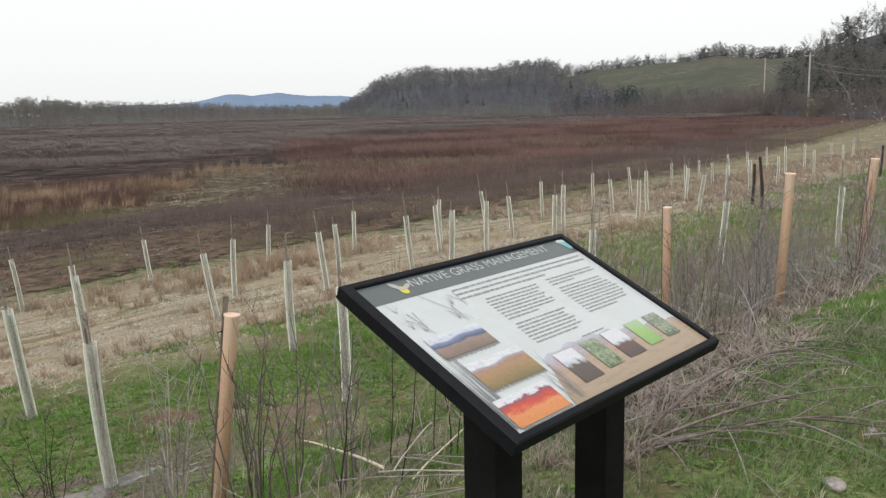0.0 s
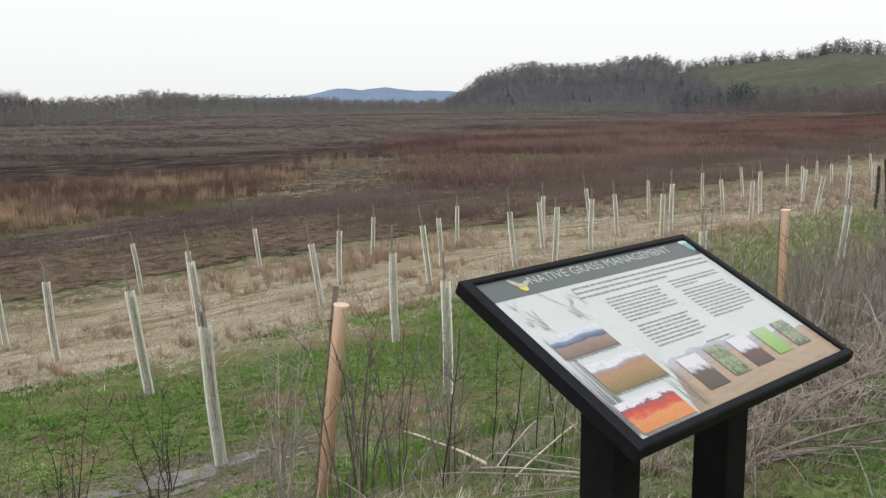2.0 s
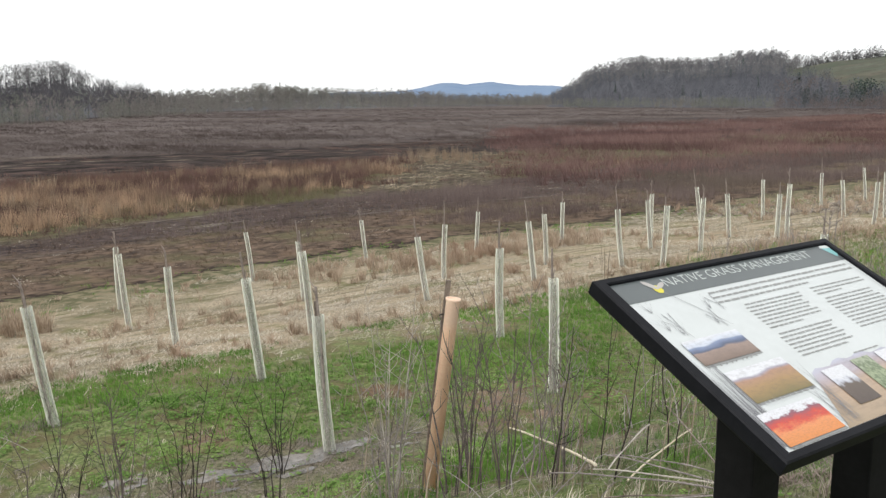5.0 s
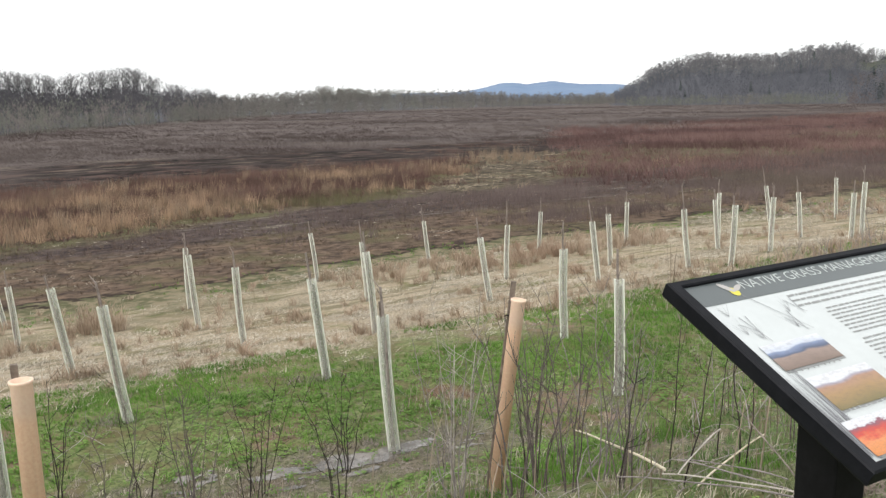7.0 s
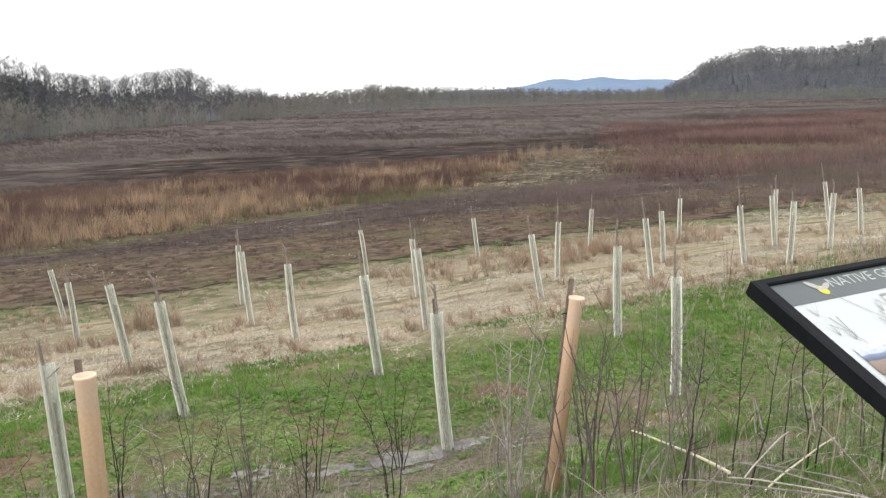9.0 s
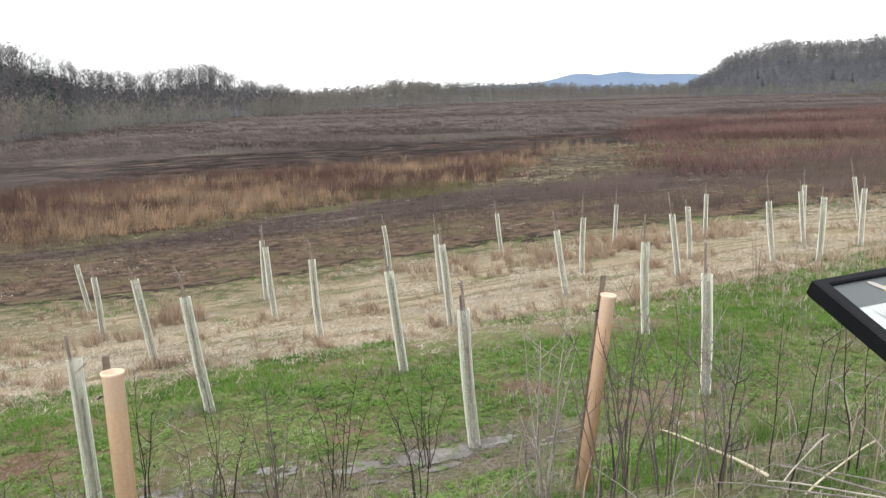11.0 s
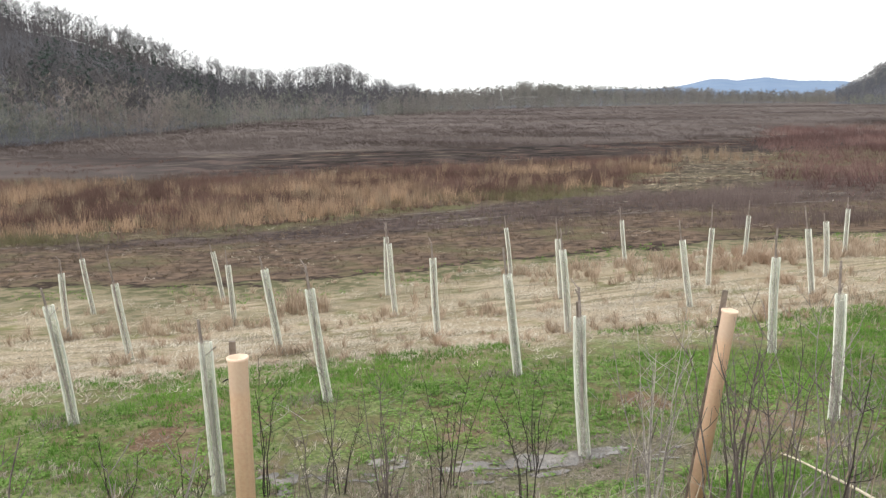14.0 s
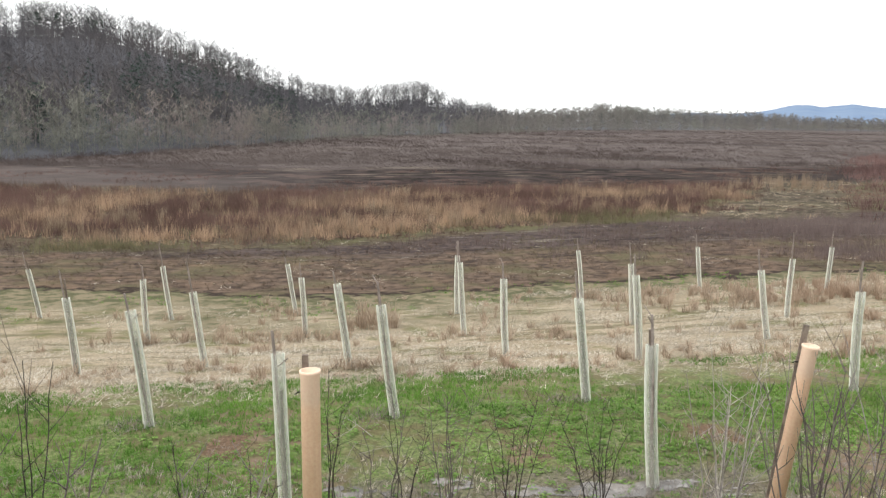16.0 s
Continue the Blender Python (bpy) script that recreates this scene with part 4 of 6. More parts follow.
litter = [sow(rg, 15000, (4.6, 7.6), (-8, 12), (0.04, 0.1), 6, wide=(0.03, 0.08), keep=patchy(0.9, -0.35, 0.2, 19.0)), sow(rg, 5000, (-0.6, 3.2), (1.2, 12), (0.03, 0.1), 6, wide=(0.025, 0.07), keep=patchy(1.3, -0.25, 0.15, 22.0)),
          sow(rg, 4000, (2.4, 5.0), (-5, 13), (0.04, 0.12), 6, wide=(0.04, 0.1), keep=patchy(0.8, -0.4, 0.1, 28.0)), sow(rg, 5000, (-0.3, 2.4), (1.8, 7.0), (0.03, 0.1), 6, wide=(0.02, 0.06), keep=patchy(1.7, -0.1, 0.25, 52.0)), sow(rg, 1600, (1.6, 2.7), (3.3, 6.2), (0.05, 0.2), 6, wide=(0.04, 0.1)), sow(rg, 7000, (7.4, 11), (-8, 12), (0.04, 0.1), 6, wide=(0.04, 0.08), keep=patchy(0.7, -0.1, 0.3, 29.0)), sow(rg, 8000, (9.5, 23), (24, 85), (0.2, 0.6), 6, wide=(0.2, 0.5), keep=patchy(0.15, -0.2, 0.2, 41.0))]
stuff("dead_litter", MAT, np.concatenate(litter), LITTER, "brown dead leaves and stems lying in the grass", "leaf litter")
mown = [sow(rg, 15000, (9.8, 14), (-10, 18), (0.06, 0.2), 6, wide=(0.06, 0.13), keep=lambda n, s: smooth(9.6, 10.8, n) * swaths(n, s)), sow(rg, 42000, (9.6, 21.5), (-12, 22), (0.05, 0.22), 6, wide=(0.07, 0.17), keep=lambda n, s: swaths(n, s) * (0.2 + 0.8 * smooth(9.4, 11.2, n)) * (0.15 + 0.85 * patchy(0.5, -0.3, 0.15, 7.0)(n, s)) * (1 - 0.8 * smooth(14.5, 18, n) * (1 - smooth(2, 8, s)))),
        sow(rg, 14000, (9.9, 22.5), (22, 75), (0.06, 0.22), 6, wide=(0.15, 0.3), keep=lambda n, s: 0.4 + 0.6 * patchy(0.25, -0.3, 0.1, 7.0)(n, s))]
stuff("mown_straw", MAT, np.concatenate(mown), DRY, "mown dry grass lying flat on the field", "straw")
clumps = [sow(rg, 420, (10.6, 21.5), (-10, 30), (0.12, 0.34), 6, wide=(0.2, 0.45), keep=patchy(0.3, -0.1, 0.3, 2.0)), sow(rg, 900, (12, 23), (25, 75), (0.15, 0.42), 6, wide=(0.3, 0.6)),
          sow(rg, 230, (16.5, 20.5), (7, 18), (0.2, 0.42), 6, wide=(0.25, 0.5)), sow(rg, 60, (17.0, 18.2), (10, 16), (0.3, 0.5), 6, wide=(0.3, 0.5)), sow(rg, 160, (13.6, 14.6), (-2, 12), (0.12, 0.26), 6, wide=(0.2, 0.4), keep=patchy(0.5, -0.1, 0.2, 37.0)), sow(rg, 50, (15.2, 16.6), (-3.5, 1.2), (0.18, 0.34), 6, wide=(0.25, 0.4)),
          sow(rg, 110, (10.4, 11.6), (6, 20), (0.16, 0.3), 6, wide=(0.25, 0.45)), sow(rg, 30, (16.6, 18.0), (0.9, 2.1), (0.3, 0.62), 6, wide=(0.35, 0.5)), sow(rg, 90, (10.6, 12.2), (-6, 6), (0.1, 0.24), 6, wide=(0.2, 0.4))]
heaps = [sow(rg, 130, (1.95, 2.9), (3.9, 5.9), (0.04, 0.15), 6, wide=(0.25, 0.5)), sow(rg, 50, (1.75, 2.3), (2.9, 4.2), (0.04, 0.12), 6, wide=(0.15, 0.3)), sow(rg, 120, (2.6, 3.6), (6.5, 9.5), (0.06, 0.18), 6, wide=(0.2, 0.4))]
stuff("dead_grass_heaps", CLUMP, np.concatenate(heaps), HAY, "brown dead grass matted beside the sign", "grass")
stuff("dead_tufts", CLUMP, np.concatenate(clumps), TUFT, "reddish-brown dead grass tufts left standing", "grass")


def cut_patch(n, s):
    wave = np.sin(n * 0.9 + 1.7 * np.sin(s * 0.31)) + 0.6 * np.sin(n * 2.3 + s)
    a = s - 0.72 * n + 1.3 * wave
    return smooth(-9.5, -7.5, a) * (1 - smooth(-1, 1.5, a)) * smooth(39, 43, n) * (1 - smooth(70, 75, n))


def strip(lo, lo2, hi, hi2):
    return lambda n, s: smooth(lo, lo2, field_n(n, s)) * (1 - smooth(hi, hi2, field_n(n, s))) * (1 - 0.93 * cut_patch(n, s))


def both(*shares):
    def share(n, s):
        out = 1.0
        for q in shares:
            out = out * q(n, s)
        return out
    return share


def sedge_front(lo, hi):
    """The tall grass begins on a slant, further off towards the right, and ends at the cut patch."""
    return lambda n, s: smooth(lo, hi, field_n(n, s) - 0.35 * np.clip(s, -8, 22)) * (1 - smooth(-12, -4, s - 0.72 * n + 3.0 * np.sin(0.45 * n) * np.sin(0.3 * s + 0.2 * n)))


edge = sow(rg, 16000, (22, 44), (-28, 60), (0.04, 0.14), 6, wide=(0.15, 0.4), keep=strip(22.6, 24, 36, 41))
stuff("burnt_stubble", BRUSH, edge, STUBBLE, "dark burnt stubble with bare stems", "stubble")
rubble = sow(rg, 9000, (22, 34), (-24, 34), (0.04, 0.16), 6, wide=(0.08, 0.26), keep=both(strip(22.8, 23.6, 30, 33), lambda n, s: 0.25 + 0.75 * patchy(0.5, -0.2, 0.2, 86.0)(n, s)))
stuff("stubble_litter", MAT, rubble, STUBBLE, "brown broken stalks lying over the burnt strip", "stubble")
char = sow(rg, 9000, (22, 46), (-28, 60), (0.1, 0.35), 6, wide=(0.2, 0.6), keep=both(strip(22.6, 23.5, 37, 42), lambda n, s: patchy(0.3, -0.1, 0.2, 84.0)(n, s) * (0.3 + 0.7 * smooth(28, 31, field_n(n, s)))))
stuff("charred_stems", MAT, char, CHAR, "charred stems lying in dark streaks", "stubble")
cut = [sow(rg, 5200, (39, 74), (18, 58), (0.12, 0.45), 6, wide=(0.25, 0.7), keep=both(cut_patch, patchy(0.5, -0.02, 0.15, 61.0)))]
stuff("cut_straw", MAT, np.concatenate(cut), CUT, "pale cut straw lying in a patch of the field", "straw")
left_over = [sow(rg, 700, (39, 74), (18, 58), (0.3, 0.7), 6, wide=(0.5, 1.1), keep=both(cut_patch, patchy(0.3, 0.05, 0.35, 62.0))), sow(rg, 90, (62, 72), (37, 47), (0.7, 1.5), 6, wide=(0.5, 0.9), keep=cut_patch)]
stuff("standing_straw", PLUME, np.concatenate(left_over), STRAW_TALL, "pale dead grass left standing in the cut patch", "grass")
chaff = sow(rg, 5200, (23, 44), (-28, 60), (0.05, 0.14), 6, wide=(0.12, 0.3), keep=both(strip(23, 25, 36, 42), patchy(0.35, -0.05, 0.3, 14.0)))
stuff("loose_straw", MAT, chaff, DRY, "loose straw lying on the burnt ground", "straw")
band = [sow(rg, 15000, (30, 66), (-40, 46), (0.35, 1.05), 6, wide=(0.5, 1.3), keep=both(sedge_front(34.5, 40), strip(30, 31, 52, 63), lambda n, s: (0.06 + 0.94 * patchy(0.13, -0.05, 0.16, 4.0)(n, s)) * (0.35 + 0.65 * smooth(-22, -8, s)))),
        sow(rg, 60, (46, 53), (45, 60), (0.3, 0.6), 6, wide=(0.6, 1.2), keep=patchy(0.25, -0.2, 0.2, 66.0))]
stuff("tall_dead_grass", PLUME, np.concatenate(band), SEDGE, "tall tan dead grass standing in clumps", "grass")
domes = sow(rg, 520, (34, 64), (-30, 36), (0.7, 1.15), 4, wide=(0.8, 1.3), keep=both(sedge_front(35, 38), strip(33, 35, 58, 64), patchy(0.16, -0.05, 0.2, 4.0)))
stuff("round_grass_clumps", DOME, domes, STRAW_TALL, "round pale clumps of tall dead grass", "grass")
turf = sow(rg, 8000, (30, 48), (-26, 22), (0.25, 0.6), 6, wide=(0.4, 0.9), keep=both(sedge_front(33.4, 34.6), lambda n, s: (1 - smooth(37.5, 41, field_n(n, s) - 0.35 * np.clip(s, -8, 22))) * patchy(0.14, -0.25, 0.05, 71.0)(n, s)))
stuff("olive_grass", FINE, turf, OLIVE, "dull olive grass along the edge of the tall growth", "grass")
low = sow(rg, 13000, (33, 92), (-40, 60), (0.12, 0.4), 6, wide=(0.5, 1.0), keep=both(strip(30, 31, 60, 68), lambda n, s: smooth(34.5, 36, field_n(n, s) - 0.35 * np.clip(s, -8, 22)) * (1 - 0.3 * smooth(-6, 0, s - 0.72 * n))))
stuff("low_dead_growth", BRUSH, low, RUST, "low brown growth between the tall clumps", "brush")
rusty = sow(rg, 17000, (33, 80), (-40, 52), (0.35, 0.95), 6, wide=(0.8, 1.5), keep=both(sedge_front(35, 41), strip(36, 40, 61, 67), lambda n, s: 1 - 0.75 * patchy(0.13, -0.05, 0.16, 4.0)(n, s)))
stuff("rust_grass", FINE, rusty, RUST, "rust-brown dead grass and brush", "grass")
mauve = sow(rg, 30000, (24, 66), (-24, 110), (0.3, 0.75), 6, wide=(0.5, 1.0), keep=both(strip(23.2, 25, 33, 44), lambda n, s: np.maximum(smooth(6, 22, s), 0.15 * smooth(30, 32, n) * (1 - smooth(34, 36, n))) * (0.2 + 0.8 * patchy(0.12, -0.25, 0.12, 44.0)(n, s))))
verge = sow(rg, 9000, (18, 46), (24, 110), (0.2, 0.6), 6, wide=(0.3, 0.8), keep=both(strip(18.0, 22.0, 24, 26), lambda n, s: smooth(24, 40, s) * (0.2 + 0.8 * patchy(0.2, -0.2, 0.2, 91.0)(n, s))))
stuff("grey_stems", FINE, np.concatenate([mauve, verge]), VIOLET, "thin grey-mauve leafless stems at the field's edge", "brush")
ruddy = sow(rg, 46000, (30, 175), (30, 300), (0.5, 1.2), 6, wide=(1.0, 2.4), keep=both(strip(30, 40, 98, 124), lambda n, s: smooth(-2, 6, s - 0.72 * n) * (0.4 + 0.6 * patchy(0.045, -0.2, 0.12, 54.0)(n, s))))
stuff("red_brush", FINE, ruddy, RED, "dark red-brown brush over the field", "brush")
b, d = np.radians(rg.uniform(-72, 34, 40000)), 80 * (600 / 80.0) ** rg.random(40000)
x, y = d * np.sin(b), d * np.cos(b)
n, s = x * NX.x + y * NX.y, x * AX.x + y * AX.y
ok = (field_n(n, s) > 91 + 17 * smooth(-4, 12, s - 0.72 * n)) & (0.55 + 0.45 * patchy(0.02, -0.3, 0.1, 64.0)(n, s) > rg.random(len(x)))
x, y, d = x[ok], y[ok], d[ok]
h = rg.uniform(0.25, 0.6, len(x)) * smooth(86, 112, d) + 0.08
heath = np.stack([rg.integers(0, 6, len(x)), x, y, height(x, y), rg.uniform(0, 6.28, len(x)), rg.uniform(1.0, 2.0, len(x)) * (1 + d / 250), h], -1)
b = np.degrees(np.arctan2(x, y))
deep = np.array([noise.noise((6.5 * math.log(q), 0.055 * p, 21.0)) for q, p in zip(d, b)]) + rg.normal(0, 0.06, len(x)) > 0.13
stuff("grey_brush", FINE, heath[~deep], HEATH, "grey-brown leafless brush reaching to the woods", "brush")
stuff("dark_brush", FINE, heath[deep], BROWN, "dark brown brush in long hollows of the field", "brush")
scorched = sow(rg, 5000, (58, 100), (-40, 80), (0.15, 0.4), 6, wide=(0.5, 1.1), keep=both(strip(62, 66, 86, 93), patchy(0.12, 0.02, 0.25, 74.0)))
stuff("scorched_brush", FINE, scorched, RUST, "sparse brown brush on the blackened ground", "brush")


# ---- puddles at the foot of the bank ----
m, nt, b = material("muddy_water", 0.3, 0.3)
where = position(nt)
fac = span(nt, grain(nt, where, 3.0, 5), 0.42, 0.62)
nt.links.new(mixed(nt, fac, (0.09, 0.08, 0.07), (0.2, 0.18, 0.16)), b.inputs["Base Color"])
nt.links.new(span(nt, grain(nt, where, 5.0, 5), 0.42, 0.68, 0.12, 0.6), b.inputs["Roughness"])
bump(nt, b, grain(nt, where, 30, 4), 0.1, 0.004)
WATER = m
CELL = 0.014


def wetness(n, s):
    """Above 0 where water stands."""
    off = min(abs(n - 6.72 + 0.11 * s), abs(n - 6.06) + 0.1 + 0.5 * max(0, abs(s - 2.3) - 0.4))
    ends = max(0.0, 0.3 - s, s - 3.45)
    v = 0.55 * noise.noise((n * 3.1, s * 1.9, 4.0)) + 0.3 * noise.noise((n * 8.0, s * 5.0, 9.0)) + 0.2 * noise.noise((n * 19.0, s * 13.0, 2.0))
    return 1.25 * v - 0.02 - 1.5 * max(0.0, off - 0.06) - 1.5 * ends + 0.35 * math.exp(-((s - 2.95) / 0.3) ** 2 - ((n - 6.4) / 0.13) ** 2)


grid, pv, pf = {}, [], []


def corner(i, j):
    if (i, j) not in grid:
        x, y = plan(5.85 + i * CELL, -0.1 + j * CELL)
        grid[i, j] = len(pv)
        pv.append((x, y, float(height(x, y)) + 0.007))
    return grid[i, j]


for i in range(80):
    for j in range(280):
        if wetness(5.85 + (i + 0.5) * CELL, -0.1 + (j + 0.5) * CELL) > 0:
            pf.append((corner(i, j), corner(i, j + 1), corner(i + 1, j + 1), corner(i + 1, j)))
o = part("puddle", Shape().add(pv, pf), WATER, flat=False)
tagged(o, "shallow broken muddy puddles in the grass", "puddle", kind="structure")
debris = [sow(rg, 1300, (5.8, 7.0), (-0.2, 4.2), (0.03, 0.12), 6, wide=(0.02, 0.07))]
stuff("puddle_debris", MAT, np.concatenate(debris), LITTER, "dead stems floating in the puddles", "leaf litter")


# ---- tree shelters in rows ----
def tube_wall(r, h, sides=18, thick=0.003, flare=0.004):
    """A hollow tube, open at both ends, with a rolled rim."""
    sh = Shape()
    prof = [(r - thick, 0.0), (r, 0.0), (r, h - 0.02), (r + flare, h - 0.012), (r + flare, h), (r - thick, h)]
    for p, z in prof:
        sh.v += [(p * math.cos(2 * math.pi * k / sides), p * math.sin(2 * math.pi * k / sides), z) for k in range(sides)]
    for i in range(len(prof)):
        j = (i + 1) % len(prof)
        sh.f += [(i * sides + k, i * sides + (k + 1) % sides, j * sides + (k + 1) % sides, j * sides + k) for k in range(sides)]
    return sh


def crooked(r, h, wobble, steps=7):
    x = y = 0.0
    out = []
    for i in range(steps):
        out.append((x, y, h * i / (steps - 1)))
        x += r.gauss(0, wobble)
        y += r.gauss(0, wobble)
    return out


def bowed(sh, bow):
    """Bends an upright shape of height 1.2 sideways, most at its middle."""
    sh.v = [(x + bow * math.sin(math.pi * min(max(z / 1.2, 0), 1)), y + 0.4 * bow * math.sin(2 * math.pi * z / 1.2), z) for x, y, z in sh.v]
    return sh


def tall_wall(r, h, sides=18, rings=7):
    """A thin tube, double-walled, open at both ends."""
    sh = Shape()
    prof = [(r, h * i / rings) for i in range(rings + 1)] + [(r - 0.003, h * i / rings) for i in reversed(range(rings + 1))]
    for p, z in prof:
        sh.v += [(p * math.cos(2 * math.pi * k / sides), p * math.sin(2 * math.pi * k / sides), z) for k in range(sides)]
    for i in range(len(prof)):
        j = (i + 1) % len(prof)
        sh.f += [(i * sides + k, i * sides + (k + 1) % sides, j * sides + (k + 1) % sides, j * sides + k) for k in range(sides)]
    return sh


# added strip: imitates the bright edge where the see-through wall looks denser
def bright_edge_strip(side):
    sh = Shape()
    for i in range(7):
        sh.box(0.0425 * side - 0.0095, -0.006, 0.2 * 6 * i / 7, 0.0425 * side + 0.0095, 0.006, 0.2 * 6 * (i + 1) / 7)
    return sh


BOWS = (0.0, 0.014, -0.012, 0.006)
WALLS = [bowed(tall_wall(0.046, 1.2), q).mesh("shelter_wall", flat=False) for q in BOWS]
BRIGHT_EDGES = [[bowed(bright_edge_strip(side), q).mesh("bright_edge") for side in (-1, 1)] for q in BOWS]
STEMS = []
for i in range(6):
    r = random.Random(40 + i)
    sh = Shape()
    path = crooked(r, 1.38 + 0.06 * i, 0.006)
    sh.sweep(path, 0.017, 0.0115, 5)
    for _ in range(3 if i % 2 else 1):
        p = Vector(path[-1]).lerp(Vector(path[-3]), r.random())
        sh.sweep([p, p + Vector((r.gauss(0, 0.04), r.gauss(0, 0.04), r.uniform(0.06, 0.16)))], 0.006, 0.004, 4)
    STEMS.append(sh.mesh("sapling"))
STAKES = []
for i in range(3):
    sh = Shape().box(-0.011, -0.01, -0.1, 0.011, 0.01, 0.95 + 0.2 * i)
    STAKES.append(sh.mesh("stake"))
for me, mt in [(q, PALE_TUBE) for q in WALLS] + [(q, BRIGHT_EDGE) for pair in BRIGHT_EDGES for q in pair] + [(q, SAPLING) for q in STEMS] + [(q, STAKE) for q in STAKES]:
    me.materials.append(mt)


def shared(name, me, parent, m=None):
    ob = new(name, me)
    ob.parent = parent
    if m is not None:
        ob.matrix_basis = m
    return ob


def shelter(n, s, tall, lean, k):
    x, y = plan(n, s)
    aim = math.atan2(y, x)
    z = float(height(x, y))
    axis = Vector((math.cos(aim), math.sin(aim), 0))
    turn = Matrix.Rotation(radians(-lean), 4, axis) @ Matrix.Rotation(aim + math.pi / 2 + 0.25 * math.sin(k * 2.3), 4, "Z")
    word = "leaning " if abs(lean) > 5.5 else ""
    t = thing("tree_shelter", Matrix.Translation((x, y, z - 0.02)) @ turn, f"{word}pale green mesh tree shelter round a bare sapling", "tree shelter", "tree shelters in rows")
    up = tall / 1.2
    shared("shelter_wall", WALLS[k % 4], t, Matrix.Diagonal((1, 1, up, 1)))
    for bright_edge in BRIGHT_EDGES[k % 4]:
        shared("bright_edge", bright_edge, t, Matrix.Diagonal((1, 1, up, 1)))
    shared("sapling", STEMS[k % 6], t, Matrix.Translation((0.012, 0.022, 0)) @ Matrix.Diagonal((1, 1, up, 1)))
    shared("stake", STAKES[(k * 5) % 3], t, Matrix.Translation((0.012 * (1 if k % 2 else -1), -0.012, 0)))


FIRST_ROW = [
    (6.61, -0.15, 1.245, 1.9), (6.38, 2.82, 1.23, 3.2), (6.46, 5.36, 1.22, 0.6), (7.0, 10.7, 1.15, 0.0), (6.49, 13.89, 1.3, -4.4),
    (5.6, 17.2, 1.2, -1.0),
]
SECOND_ROW = [
    (8.76, -1.49, 1.23, 6.3), (8.65, 0.98, 1.23, 7.2), (8.9, 3.17, 1.21, 6.2), (8.68, 6.35, 1.2, 0.8),
]
THIRD_ROW = [
    (12.03, -2.92, 1.1, 4.9), (12.42, -1.28, 1.13, 7.1), (11.64, 0.73, 1.22, 8.0), (12.12, 3.1, 1.21, 3.2), (11.15, 4.78, 1.23, 4.7),
    (12.34, 7.5, 1.15, 8.3), (12.24, 9.8, 1.16, 6.4), (12.08, 11.9, 1.16, 5.9), (11.36, 12.26, 1.2, -2.1), (12.24, 14.39, 1.17, -0.6),
    (11.75, 16.31, 1.09, -0.6), (12.17, 17.29, 1.27, 0.4), (12.28, 21.05, 1.1, -0.7), (11.3, 22.74, 1.1, -7.3), (12.61, 27.37, 1.22, -1.5),
]
FOURTH_ROW = [
    (15.63, -2.56, 1.2, 2.0), (15.97, 0.22, 1.16, 3.1), (15.17, 3.11, 1.38, 4.2), (15.17, 6.41, 1.2, 3.8), (14.78, 9.42, 1.17, -1.3),
    (14.17, 11.69, 1.13, 3.2), (13.82, 14.54, 1.15, 5.2), (17.35, 14.88, 1.18, -0.3), (15.43, 16.27, 1.23, 1.3), (13.73, 17.19, 1.11, 5.0),
    (16.38, 19.32, 1.26, 8.5), (17.03, 22.97, 1.29, 2.6), (13.34, 23.43, 1.3, 2.5), (14.83, 23.81, 1.13, 5.2), (13.92, 27.06, 1.18, -3.1),
    (16.33, 31.77, 1.24, 3.5), (14.44, 33.49, 1.14, 1.0), (13.97, 35.11, 1.17, 0.2), (14.98, 42.0, 1.17, 1.5), (16.99, 43.68, 1.5, 2.4),
    (17.45, 53.65, 1.18, 2.9),
]
FIFTH_ROW = [
    (20.19, -5.58, 1.16, 9.4), (19.22, -2.61, 1.24, 6.9), (19.67, 0.1, 1.22, 8.8), (18.43, 3.64, 1.34, 0.5), (19.88, 7.1, 1.25, 6.1),
    (20.15, 10.41, 1.17, 6.2), (18.54, 12.89, 1.13, -2.6), (18.38, 28.13, 1.31, 2.4), (19.18, 32.27, 1.36, 5.9), (20.98, 39.28, 1.2, 2.6),
    (19.15, 39.97, 1.07, 3.1), (21.36, 43.01, 1.16, 3.0), (20.74, 45.21, 1.32, 3.2), (20.48, 47.27, 1.36, 5.9), (18.15, 49.35, 1.5, 0.4),
    (21.42, 52.16, 1.4, 3.6), (20.61, 60.84, 1.24, 1.2), (20.05, 63.44, 1.47, -2.6),
]

for k, row in enumerate(FIRST_ROW + SECOND_ROW + THIRD_ROW + FOURTH_ROW + FIFTH_ROW):
    shelter(*row, k)
feet = []
for k, (n, s, tall, lean) in enumerate(THIRD_ROW + FOURTH_ROW + FIFTH_ROW):
    for j in range(3 + k % 3):
        x, y = plan(n + 0.16 * math.sin(2.4 * j + k), s + 0.2 * math.cos(2.4 * j + k))
        feet.append((j % 6, x, y, float(height(x, y)), k + j, 0.2 + 0.04 * (k % 4), 0.14 + 0.05 * ((k + j) % 4)))
stuff("shelter_tufts", CLUMP, feet, TUFT, "dead grass tufts left round the shelters' feet", "grass")


